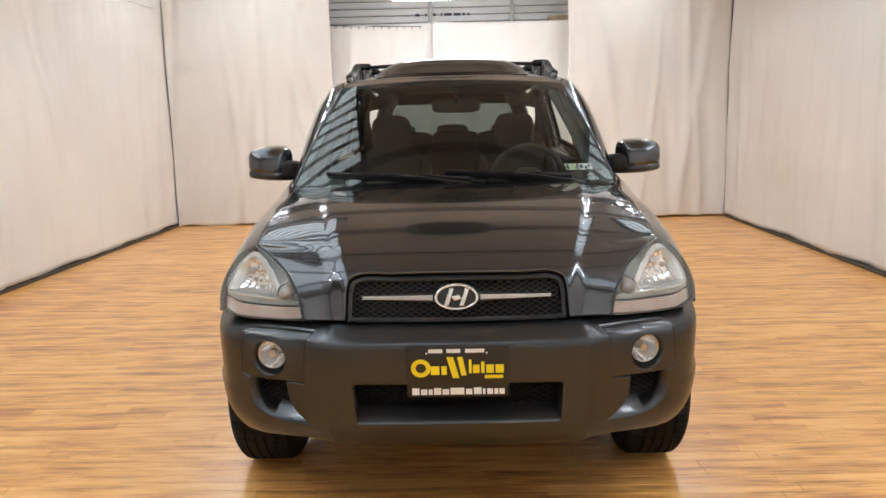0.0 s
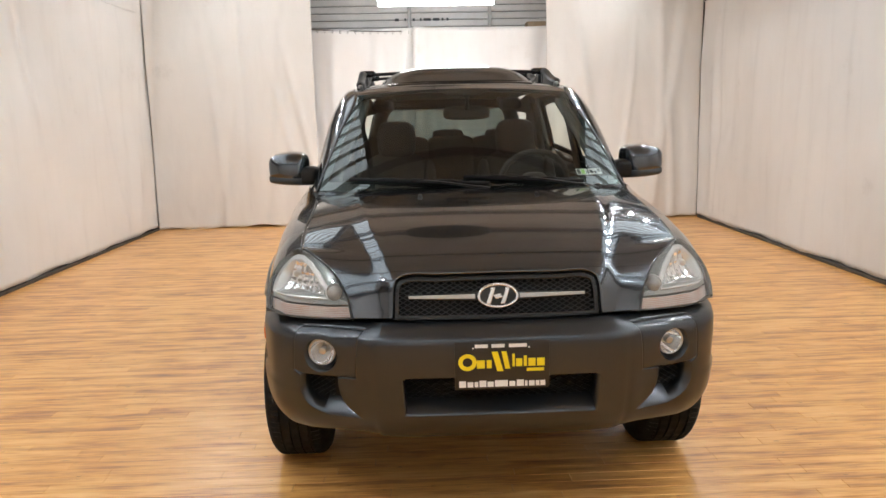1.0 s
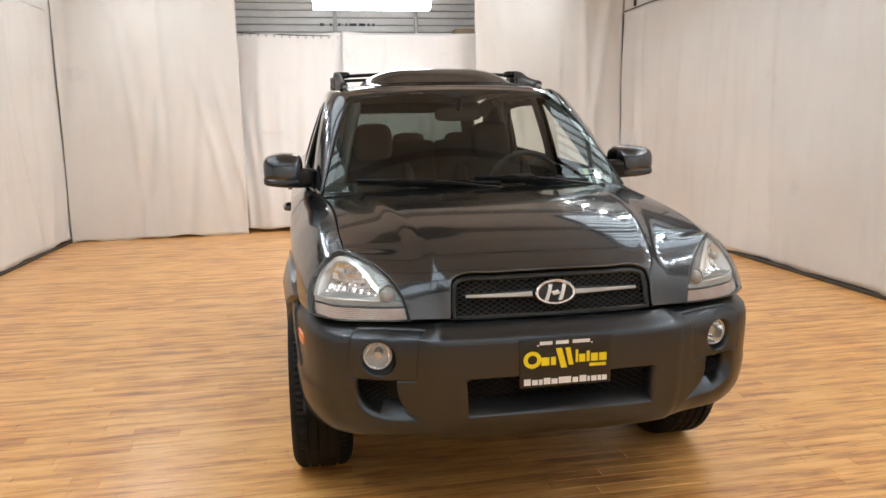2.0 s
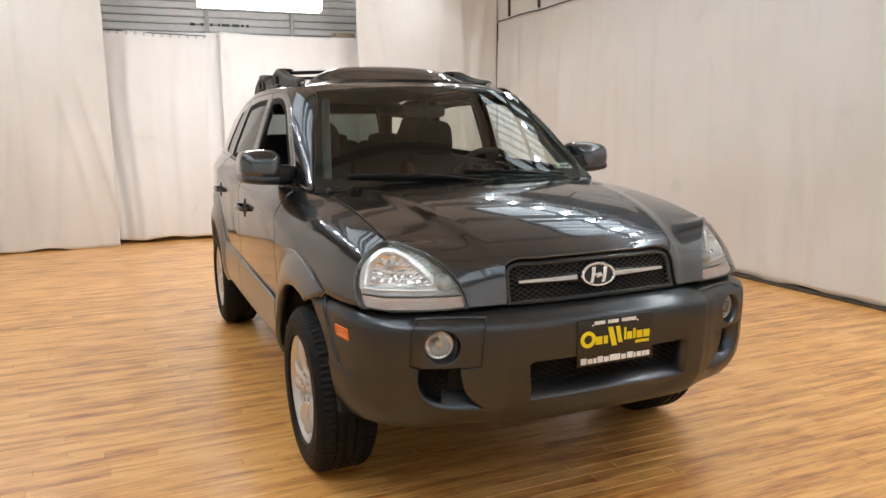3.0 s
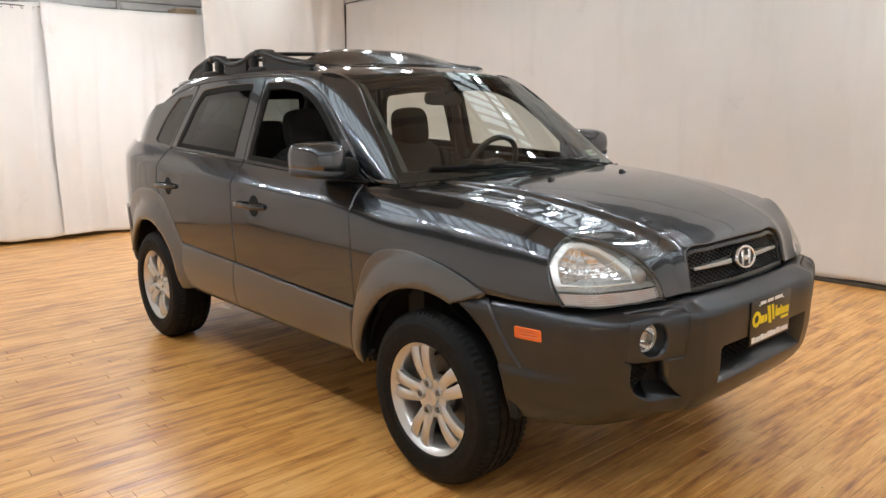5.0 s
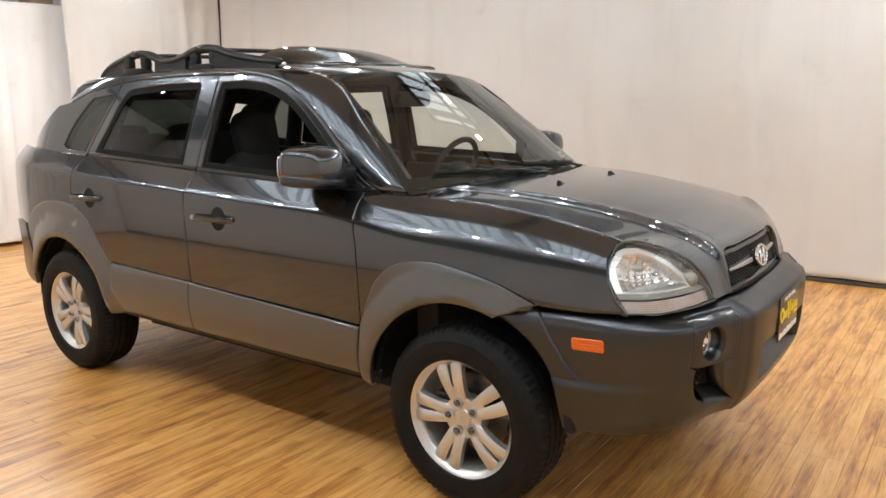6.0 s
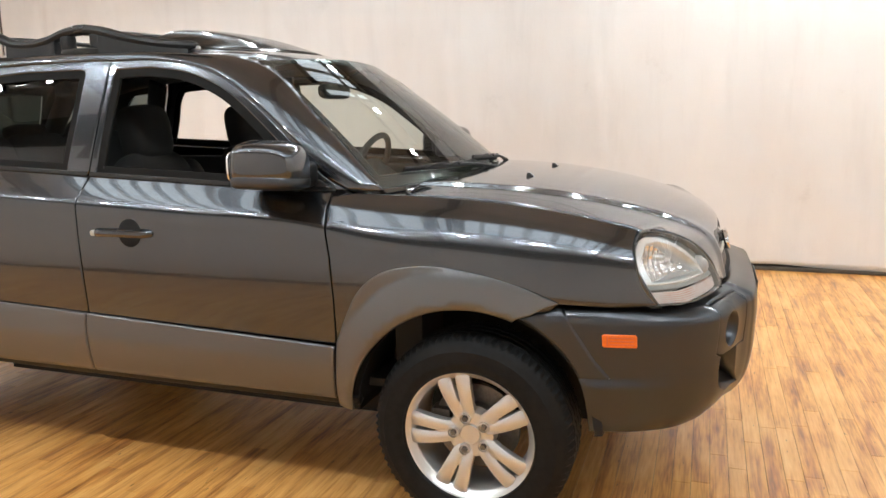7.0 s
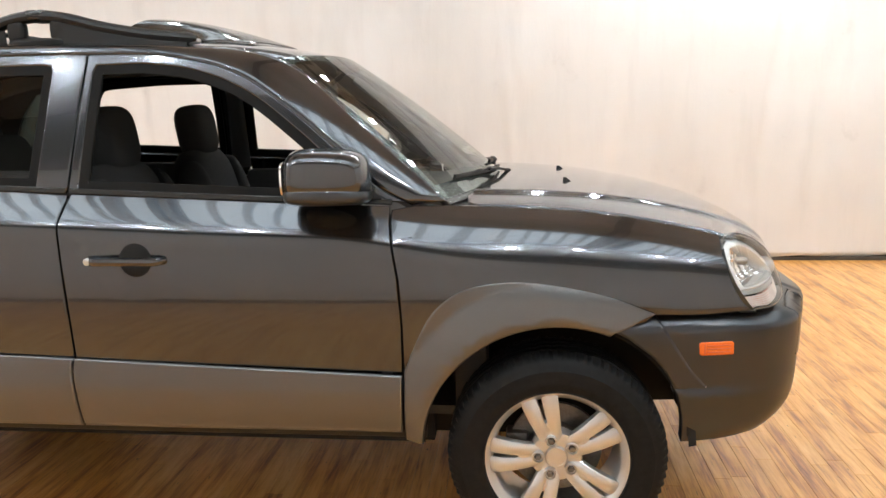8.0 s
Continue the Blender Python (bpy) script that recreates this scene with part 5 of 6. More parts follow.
# lower intake mesh, side intakes, fog lamps, number plate
lower = skin("lower_grille", bumper, [(-bs(.35), .46), (bs(.35), .46), (bs(.35), .64), (-bs(.35), .64)], DARK, front_bumper, step=.04, off=lambda u, v: -.085 + 0 * u, label="black mesh air intake")
mesh_part("grille_mesh", *lattice(bumper, [(-bs(.322), .512), (bs(.322), .512), (bs(.322), .62), (-bs(.322), .62)], .036, .022, .0019, lambda u, v: -.060 + 0 * u), BLACK, lower, smooth=False)
for s in (-1, 1):
    q = [(s * a, b) for a, b in INT_R]
    skin("side_intake", bumper, [tuple(p) for p in inset(dense(q, .02), -.012)], DARK, front_bumper, step=.03, off=lambda u, v: -.066 + 0 * u, label="black side air intake")
    mesh_part("intake_mesh", *lattice(bumper, [(s * bs(.57), .51), (s * bs(.67), .51), (s * bs(.67), .61), (s * bs(.57), .61)], .030, .020, .0017, lambda u, v: -.058 + 0 * u), BLACK, front_bumper, smooth=False)
    fog = thing("fog_lamp", "", "")
    for key in list(fog.keys()):
        del fog[key]
    fog.parent = front_bumper
    fog.location = (s * .594, -.752, .682)
    fog.rotation_euler = (0, 0, radians(10 * s))
    solid("housing", turned([(.0575, -.022), (.0570, -.016), (.0500, .0), (.0475, .004), (.0475, .06), (0, .065)], 40, "y"), BUMP, fog)
    solid("reflector", turned([(.044, .004), (.041, .006), (.034, .024), (.018, .038), (0, .042)], 40, "y"), REFLECTOR, fog, "bright fog-lamp reflector")
    solid("bulb_cap", turned([(0, .006), (.012, .008), (.013, .02), (.010, .035), (0, .036)], 20, "y"), SATIN, fog)
    solid("bezel", turned([(.0475, .004), (.046, .000), (.0425, .001), (.0425, .006)], 40, "y"), SATIN, fog)
    solid("lens", turned([(.0435, .003), (.040, -.004), (.028, -.009), (.012, -.0115), (0, -.012)], 40, "y"), LENS, fog, "clear fog-lamp lens")

plate = part("number_plate", box(bmesh.new(), (-.1535, -.8805, .580), (.1535, -.8765, .7405), .0018), PLATE_BLACK, car, "black dealer plate with yellow and white shapes")
part("plate_bracket", box(bmesh.new(), (-.12, -.876, .60), (.12, -.858, .72), .004), BLACK, plate)


def plate_bar(name, x0, x1, z0, z1, material, lean=0.0, taper=0.0):
    y = -.8825
    V = [(x0, y, z0), (x1 - taper, y, z0), (x1 + lean, y, z1), (x0 + lean - taper, y, z1)]
    V += [(x, -.880, z) for x, _, z in V]
    solid(name, (V, [(0, 1, 2, 3), (7, 6, 5, 4), (0, 4, 5, 1), (1, 5, 6, 2), (2, 6, 7, 3), (3, 7, 4, 0)]), material, plate)


def bowl(cx, cz, r0, r1, a0, a1, squash=1.0):
    V, F = [], []
    A = np.linspace(radians(a0), radians(a1), 16)
    for a in A:
        for r in (r0, r1):
            V += [(cx + r * math.cos(a), -.8825, cz + squash * r * math.sin(a)), (cx + r * math.cos(a), -.880, cz + squash * r * math.sin(a))]
    for i in range(15):
        o = 4 * i
        F += [(o, o + 2, o + 6, o + 4), (o + 1, o + 5, o + 7, o + 3), (o, o + 4, o + 5, o + 1), (o + 2, o + 3, o + 7, o + 6)]
    F += [(0, 1, 3, 2), (60, 62, 63, 61)]
    return V, F


solid("yellow_shape", bowl(-.112, .672, .016, .030, 0, 360, .95), YELLOW, plate)
for x0, x1 in ((-.082, -.056), (-.050, -.034)):
    plate_bar("yellow_shape", x0, x1, .651, .678, YELLOW)
plate_bar("yellow_shape", -.016, .004, .640, .706, YELLOW, -.018)
plate_bar("yellow_shape", .010, .026, .648, .706, YELLOW, -.012)
for x0, x1, h in ((.033, .041, .697), (.045, .065, .681), (.070, .080, .690), (.085, .108, .681), (.113, .138, .681)):
    plate_bar("yellow_shape", x0, x1, .655, h, YELLOW)
plate_bar("yellow_shape", .080, .136, .638, .648, YELLOW)
for x0, x1 in ((-.088, -.046), (-.034, .008), (.022, .080)):
    plate_bar("white_bar", x0, x1, .7195, .7310, WHITE)
for x in (-.094, .087):
    solid("white_dot", bowl(x, .7185, 0, .0028, 0, 360), WHITE, plate)
for x0, x1 in ((-.140, -.118), (-.113, -.094), (-.090, -.078), (-.074, -.052), (-.048, -.028), (-.024, .018), (.023, .042), (.047, .070), (.074, .082), (.087, .105), (.109, .121), (.124, .140)):
    plate_bar("white_bar", x0, x1, .588, .605 if x1 - x0 < .0215 else .609, WHITE)


# headlamps
LAMP_DARK = mat("lamp_smoked_grey", (.24, .25, .24), .3, .3, var=.2, scale=30)
BEZEL = mat("lamp_bezel_silver", (.78, .79, .78), .25, .5)
COVER = mat("lamp_inner_grey", (.27, .285, .275), .22, .35, var=.15, scale=40)
RIM_GREY = mat("rim_grey", (.13, .135, .13), .3, .3)
SHELF_GREY = mat("shelf_grey", (.34, .36, .35), .3, .3, var=.15, scale=40)
LAMP_PALE = mat("lamp_pale", (.88, .89, .885), .25, .25, var=.1, scale=30)
RIB_PALE = mat("lens_rib_pale", (.80, .70, .65), .3, .1)
INDICATOR = mat("indicator_back", (.80, .72, .68), .3, .2, var=.5, scale=11, second=(.66, .25, .13))
LO = [(0, .789), (.25, .789), (.5, .789), (.75, .789), (1.0, .789), (1.0, .85), (1.0, .91), (1.0, .965), (.985, .99), (.95, 1.0)] + LAMP_TOP
sc = .36  # metres across the lamp, to give its plane even units


def lampflat(u, z):
    return lampface(np.clip(u / sc, -.2, 1.2), z)


LO = [(a * sc, z) for a, z in LO]
for mir in (False, True):
    hl = skin("headlamp", lampflat, LO, LENS, car, step=.025, gap=.003, lip=.006, depth=.02, mirror=mir, label="clear headlamp with chrome reflector and striped lower lens")
    hl.visible_shadow = False
    kw = dict(mirror=mir)
    skin("lamp_body", lampflat, [tuple(p) for p in inset(dense(LO, .02), -.004)], LAMP_DARK, hl, step=.025, base=-.098, gap=0, depth=.004, **kw)
    skin("lamp_rim", lampflat, LO, RIM_GREY, hl, holes=[[tuple(p) for p in inset(dense(LO, .015), .008)]], step=.02, base=-.006, gap=.003, lip=.003, depth=.05, hole_depth=.045, **kw)
    strip = [(a * sc, z) for a, z in ((.02, .795), (.5, .795), (.985, .795), (.985, .833), (.5, .833), (.02, .833))]
    skin("indicator_strip", lampflat, strip, INDICATOR, hl, step=.02, base=-.030, gap=0, depth=.02, label="pale striped indicator lens", **kw)
    for k in range(6):
        z = .799 + .006 * k
        skin("lens_rib", lampflat, [(.02 * sc, z), (.5 * sc, z), (.98 * sc, z), (.98 * sc, z + .003), (.5 * sc, z + .003), (.02 * sc, z + .003)], RIB_PALE, hl, step=.02, base=-.020, gap=0, lip=.001, depth=.004, **kw)
    shelf = [(a * sc, z) for a, z in ((.02, .838), (.5, .838), (.99, .838), (.985, .862), (.5, .872), (.24, .872), (.05, .85))]
    skin("lamp_shelf", lampflat, shelf, SHELF_GREY, hl, step=.02, base=-.020, gap=0, lip=.003, depth=.03, **kw)
    bezel = [(a * sc, z) for a, z in ((.985, .852), (.985, .94), (.95, .978), (.88, .987))] + [(a * sc, z) for a, z in ((.70, .986), (.51, .970), (.35, .940), (.245, .900), (.235, .852))]
    main = [(a * sc, z) for a, z in ((.90, .860), (.92, .93), (.86, .968), (.70, .972), (.52, .956), (.38, .924), (.28, .885), (.26, .860))]
    skin("lamp_bezel", lampflat, bezel, BEZEL, hl, holes=[main], step=.02, base=-.016, gap=0, lip=.004, depth=.02, hole_depth=.05, label="silver lamp bezel", **kw)
    cover = [(a * sc, z) for a, z in ((.03, .840), (.237, .840), (.248, .898), (.352, .938), (.512, .968), (.70, .984), (.86, .986), (.86, .998), (.72, .994), (.50, .981), (.30, .957), (.175, .929), (.09, .895), (.038, .858))]
    skin("lamp_inner_cover", lampflat, cover, COVER, hl, step=.02, base=-.022, gap=0, lip=.003, depth=.03, label="smoked grey inner cover", **kw)
    sx = -1 if mir else 1
    # fluted main reflector bowl and the curved grey sill in its foot
    c = lampface(np.array([.60]), np.array([.915]))[0]

    def bowl_depth(u, z):
        q = ((u / sc - .60) / .36)**2 + ((z - .912) / .062)**2
        flute = .0030 * np.abs(np.sin(u / sc * 34)) + .0022 * np.abs(np.sin(z * 190))
        return -.020 - .062 * np.clip(1 - .62 * q, 0, 1) + flute
    skin("reflector", lampflat, [tuple(p) for p in inset(dense(main, .02), -.004)], REFLECTOR, hl, step=.0065, off=bowl_depth, gap=0, lip=.001, depth=.004, label="fluted chrome reflector", **kw)
    sill = [(a * sc, z) for a, z in ((.27, .861), (.45, .861), (.88, .861), (.86, .866), (.70, .882), (.57, .886), (.44, .880), (.31, .866))]
    skin("reflector_sill", lampflat, sill, LAMP_GREY, hl, step=.02, base=-.030, gap=0, lip=.003, depth=.03, **kw)
    solid("bulb_shield", turned([(0, 0), (.010, .002), (.013, .012), (.012, .035), (0, .04)], 18, "y", (sx * c[0], c[1] + .030, c[2])), SATIN, hl)
    c2 = lampface(np.array([.15]), np.array([.866]))[0]
    solid("small_lamp", turned([(0, -.012), (.012, -.010), (.022, -.003), (.027, .008), (.029, .012), (.031, .008), (.033, .012), (.033, .03)], 28, "y", (sx * c2[0], c2[1] + .016, c2[2])), LAMP_GREY, hl, "small round side lamp")

# amber side marker, washer nozzles
sm = [(s_at(.8334) + d, z) for d, z in ((-.050, .664), (.044, .664), (.05, .668), (.052, .700), (.047, .704), (-.046, .704), (-.051, .698), (-.052, .668))]
for s in (1, -1):
    mk = skin("side_marker", bumper, [(s * a, z) for a, z in sm], AMBER, front_bumper, step=.02, off=brow, base=.004, gap=0, lip=.004, depth=.012, label="amber side marker lamp")
    for z in (.674, .684, .694):
        skin("lens_rib", bumper, [(s * (s_at(.8334) + a), z + b) for a, b in ((-.042, -.0014), (.030, -.0014), (.030, .0014), (-.042, .0014))], AMBER_DARK, mk, step=.02, off=brow, base=.005, gap=0, lip=.001, depth=.003)
    skin("lens_rib", bumper, [(s * (s_at(.8334) + a), z) for a, z in ((.034, .668), (.037, .668), (.037, .700), (.034, .700))], AMBER_DARK, mk, step=.02, off=brow, base=.005, gap=0, lip=.001, depth=.003)
for s in (-1, 1):
    p = hood(np.array([s * .245]), np.array([t_at(y=-.065)]))[0]
    V = [(p[0] + a, p[1] + b, p[2] + c) for a, b, c in ((-.012, -.014, -.002), (.012, -.014, -.002), (.009, .016, -.002), (-.009, .016, -.002), (-.006, .004, .013), (.006, .004, .013), (.006, .014, .013), (-.006, .014, .013))]
    solid("washer_nozzle", (V, [(0, 1, 5, 4), (1, 2, 6, 5), (2, 3, 7, 6), (3, 0, 4, 7), (4, 5, 6, 7), (0, 3, 2, 1)]), BLACK, hood_panel, "black washer nozzle")

# cowl and wipers
cowl = skin("cowl", screen, [(a, -.20) for a in np.linspace(-1.0, 1.0, 13)] + [(a, .012) for a in np.linspace(1.0, -1.0, 13)], BLACK, car, step=.06, base=-.012, gap=0, depth=.01, label="black plastic cowl panel")
for k in range(14):
    a = -.65 + .1 * k
    skin("cowl_slot", screen, [(a - .03, -.09), (a + .03, -.09), (a + .03, -.05), (a - .03, -.05)], DARK, cowl, step=.03, base=-.009, gap=0, lip=.003, depth=.004)


def on_screen(a, b, h):
    p, n = lift(screen, None, np.array([[a, b]]))
    return p[0] + n[0] * h


for tip, heel, pivot in (((-.80, .085), (.10, .030), (.17, -.045)), ((-.06, .090), (.72, .028), (.80, -.045))):
    line = [on_screen(tip[0] + (heel[0] - tip[0]) * k / 12, tip[1] + (heel[1] - tip[1]) * k / 12, .012) for k in range(13)]
    wiper = solid("wiper", tube(line, .005, 6, flat=1.6), BLACK, car, "black wiper")
    low = [on_screen(tip[0] + (heel[0] - tip[0]) * k / 12, tip[1] + (heel[1] - tip[1]) * k / 12, .004) for k in range(13)]
    solid("rubber", tube(low, .0025, 5, flat=2), RUBBER, wiper)
    half_way = (heel[0] * .5 + tip[0] * .5, heel[1] * .5 + tip[1] * .5)
    m = [on_screen(pivot[0] + (half_way[0] - pivot[0]) * k, pivot[1] + (half_way[1] - pivot[1]) * k, h) for k, h in ((0, .010), (.15, .020), (.45, .024), (.75, .024), (1, .016))]
    solid("arm", tube(flow(m, 5), [.013] * 6 + [.009] * 15, 8, flat=.6), BLACK, wiper)
    solid("pivot", turned([(0, .03), (.012, .028), (.016, .018), (.016, -.02)], 16, "z", tuple(on_screen(*pivot, .0))), BLACK, wiper)
    for k in (.30, .5, .7):
        q = [on_screen(tip[0] + (heel[0] - tip[0]) * (k + d), tip[1] + (heel[1] - tip[1]) * (k + d), h) for d, h in ((-.10, .012), (-.03, .024), (.03, .024), (.10, .012))]
        solid("bridge", tube(q, .004, 6), BLACK, wiper)


# ---- car: side fittings ----
def blob(c, r, e1=.7, e2=.7, nu=40, nv=20, shape=None):
    """A rounded box: half sizes r about c, squarer as the exponents fall."""
    V, F = [], []
    sp = lambda t, e: math.copysign(abs(t)**e, t)
    for j in range(nv + 1):
        ph = -math.pi / 2 + math.pi * j / nv
        for i in range(nu):
            th = 2 * math.pi * i / nu
            x = sp(math.cos(ph), e1) * sp(math.cos(th), e2)
            y = sp(math.cos(ph), e1) * sp(math.sin(th), e2)
            z = sp(math.sin(ph), e1)
            p = (x, y, z) if shape is None else shape(x, y, z)
            V.append(tuple(c[k] + r[k] * p[k] for k in range(3)))
    F = [(j * nu + i, j * nu + (i + 1) % nu, (j + 1) * nu + (i + 1) % nu, (j + 1) * nu + i) for j in range(nv) for i in range(nu)]
    return V, F


def mirror_shape(x, y, z):
    y2 = y * (1 - .10 * max(0, x)) - .05 * x
    z2 = z * (1 - .16 * max(0, x) - .10 * max(0, -y)) + .04 * x + (.12 * x if z < 0 else 0)
    if z > .1:
        y2 *= 1 - .10 * (z - .1)
    return (x, y2, z2)


m = pair("mirror", blob((.900, .664, 1.205), (.094, .127, .083), .46, .48, 48, 28, mirror_shape), PAINT, front_doors, "grey painted door mirror")
pair("mirror_lower", blob((.900, .664, 1.156), (.0943, .1274, .034), .46, .48, 48, 20, mirror_shape), BUMP, m, "dark grey lower mirror shell")
pair("mirror_arm", blob((.825, .625, 1.168), (.085, .070, .047), .5, .5, 24, 14), BLACK, m, "black mirror arm")
pair("mirror_glass", blob((.906, .780, 1.203), (.060, .006, .050), .5, .5, 32, 12), CHROME, m, "mirror glass")

for own, yc, zc in ((front_doors, 1.300, .957), (rear_doors, 2.352, .985)):
    xs = float(side(np.array([yc]), np.array([to_w([(yc, zc)])[0][1]]))[0, 0])
    h = pair("door_handle", tube(flow([(xs - .004, yc - .118, zc), (xs + .022, yc - .100, zc), (xs + .034, yc - .04, zc + .002), (xs + .034, yc + .05, zc + .002), (xs + .024, yc + .105, zc), (xs - .004, yc + .122, zc)], 4), .0135, 10, flat=.75, up=(1, 0, 0)), PAINT, own, "grey door handle")
    # flat black disc on the skin paints the shade of the handle's recess
    cup = [(yc - .025 + .052 * math.cos(a), zc + .052 * math.sin(a)) for a in np.linspace(0, 2 * math.pi, 25)[:-1]]
    both("handle_cup", side, to_w(cup), DARK, h, step=.02, base=.0015, gap=0, lip=.004, depth=.003, label="flat dark disc for the shade in the handle recess")
    if own is front_doors:
        pair("lock", turned([(.011, xs + .02), (.011, xs + .035), (.008, xs + .038), (0, xs + .038)], 20, "x", (0, yc + .112, zc + .001)), SATIN, h, "silver door lock")

# roof rails, cross bars, sunroof and its smoked deflector
RAIL = flow([(.560, 1.16, 1.628), (.566, 1.34, 1.648), (.570, 1.50, 1.678), (.572, 1.60, 1.704), (.572, 1.68, 1.714), (.572, 1.78, 1.706), (.571, 1.88, 1.678), (.571, 1.98, 1.668), (.571, 2.06, 1.674), (.570, 2.15, 1.706), (.569, 2.26, 1.716), (.564, 2.41, 1.690), (.556, 2.55, 1.656), (.548, 2.66, 1.600)], 4)
rails = pair("roof_rail", tube(RAIL, [.014] + [.024] * (len(RAIL) - 2) + [.012], 10, flat=.85), BLACK, car, "black plastic roof rail")
for y in (1.70, 2.27):
    for o in (-.075, .075):
        pair("rail_foot", blob((.570, y + o, 1.668), (.022, .030, .040), .6, .6, 20, 12), BLACK, rails)
    pair("foot_pad", join(blob((.572, y, 1.628), (.040, .10, .016), .5, .6, 24, 10)), BLACK, rails)
    solid("roof_bar", tube([(-.56, y, 1.712)] + [(x, y, 1.712 + .012 * (1 - (x / .5)**2)) for x in np.linspace(-.5, .5, 11)] + [(.56, y, 1.712)], .016, 10, flat=.7), BLACK, car, "black roof cross bar")
    pair("bar_clamp", blob((.545, y, 1.716), (.05, .04, .020), .45, .45, 24, 12), TRIM, rails)
for y0, y1 in ((1.17, 1.63), (1.83, 2.10), (2.36, 2.67)):
    R = [p for p in RAIL if y0 <= p[1] <= y1]
    V = []
    for x, y, z in R:
        zr = float(roof(np.array([x]), np.array([y]))[0, 2]) - .012
        V += [(x - .020, y, zr), (x - .016, y, z), (x + .016, y, z), (x + .022, y, zr)]
    F = [(4 * i + j, 4 * i + j + 1, 4 * i + j + 5, 4 * i + j + 4) for i in range(len(R) - 1) for j in range(3)] + [(0, 1, 2, 3), tuple(4 * len(R) - 4 + j for j in (3, 2, 1, 0))]
    pair("rail_web", (V, F), BLACK, rails)
pair("rail_tip", blob((.558, 1.19, 1.622), (.015, .04, .011), .7, .7, 20, 10), SATIN, rails, "silver rail end")
skin("sunroof", roof, [(-.40, 1.02), (.40, 1.02), (.42, 1.1), (.42, 1.62), (-.42, 1.62), (-.42, 1.1)], mat("sunroof_glass", (.008, .008, .009), .04, coat=.8), car, step=.06, base=.006, lip=.008, label="black glass sunroof")


def visor(a, b):
    """Deflector: a across from -1 to 1, b from its front edge back."""
    x = a * (.415 + .035 * b)
    y = 1.02 + .42 * b + .12 * np.abs(a)**2.2 * (1 - .55 * b)
    h = (.006 + .070 * np.sin(np.pi / 2 * np.clip(b, 0, 1))**1.1) * (1 - np.abs(a)**5) + .004
    q = roof(x, y)
    return np.stack([x, y, q[:, 2] + h], 1)


skin("deflector", visor, [(a, .0) for a in np.linspace(-1, 1, 25)] + [(a, 1.0) for a in np.linspace(1, -1, 25)], mat("smoked_plastic", (.008, .0075, .007), .13, spec=.22, coat=.0, var=.3, scale=40), car, step=.04, gap=0, lip=.01, depth=.006, label="smoked plastic sunroof deflector")

# ---- car: cabin ----
skin("headliner", roof, [(-.54, .90), (.54, .90), (.56, 1.3), (.56, 2.9), (.50, 3.0), (-.50, 3.0), (-.56, 2.9), (-.56, 1.3)], HEADLINER, car, step=.1, flip=True, base=.035, label="pale grey cloth headliner")
cabin = solid("cabin_floor", join(bx((-.70, .30, .40), (.70, 3.30, .43)), bx((-.70, .22, .43), (.70, .32, .95))), DASH, car, "dark carpeted cabin floor")
for s, own in ((1, front_doors[0]), (-1, front_doors[1])):
    lo, hi = sorted((s * .70, s * .775))
    boxpart("inner_panel", (lo, .56, .46), (hi, 1.50, 1.09), INSIDE, own, "grey plastic inner door panel", .02)
    lo, hi = sorted((s * .66, s * .72))
    boxpart("armrest", (lo, .95, .74), (hi, 1.42, .80), DASH, own, bevel=.02)
for s, own in ((1, rear_doors[0]), (-1, rear_doors[1])):
    lo, hi = sorted((s * .70, s * .775))
    boxpart("inner_panel", (lo, 1.56, .46), (hi, 2.44, 1.13), INSIDE, own, "grey plastic inner door panel", .02)
for s in (-1, 1):
    P = [(s * .772, 1.545, 1.10), (s * .70, 1.53, 1.40), (s * .635, 1.52, 1.56)]
    solid("centre_pillar_trim", tube(P, [.05, .042, .04], 12, flat=.35, up=(s, 0, 0)), INSIDE, car, "grey plastic pillar trim")
    lo, hi = sorted((s * .66, s * .73))
    boxpart("cargo_panel", (lo, 2.46, .45), (hi, 3.25, 1.17), INSIDE, car, "grey plastic cargo side trim", .03)
    P = [(s * .70, 2.50, 1.18), (s * .66, 2.42, 1.35), (s * .60, 2.32, 1.55)]
    solid("rear_pillar_trim", tube(P, .065, 10, flat=.4, up=(s, 0, 0)), INSIDE, car)
both("front_pillar_trim", screen, [(.90, -.02), (1.05, -.02), (1.03, .97), (.90, .97), (.905, .5)], PILLAR, car, step=.06, base=-.028, gap=0, lip=.008, depth=.03, label="grey plastic pillar trim")
pair("tailgate_pillar_trim", tube(flow([(.60, 3.24, 1.14), (.555, 3.06, 1.34), (.50, 2.90, 1.49), (.44, 2.78, 1.56)], 4), .055, 12, up=(1, 0, 0)), INSIDE, car, "grey plastic tailgate pillar trim")
pair("roof_corner_trim", blob((.50, 2.80, 1.525), (.085, .15, .05), .6, .6, 24, 12), INSIDE, car, "grey plastic roof corner trim")
boxpart("tailgate_trim", (-.66, 3.24, .5), (.66, 3.30, 1.15), INSIDE, car, "grey tailgate trim", .02)

both("side_trim", house, QF, INSIDE, car, holes=[QW], step=.06, base=-.035, depth=.004, label="grey plastic cargo pillar trim")
ribbon("roof_trim", lambda u, v: rail_strip(u, v) * np.array([.955, 1, 1]) - np.array([0, 0, .022]), 50, 5, HEADLINER, car, "pale roof edge trim")

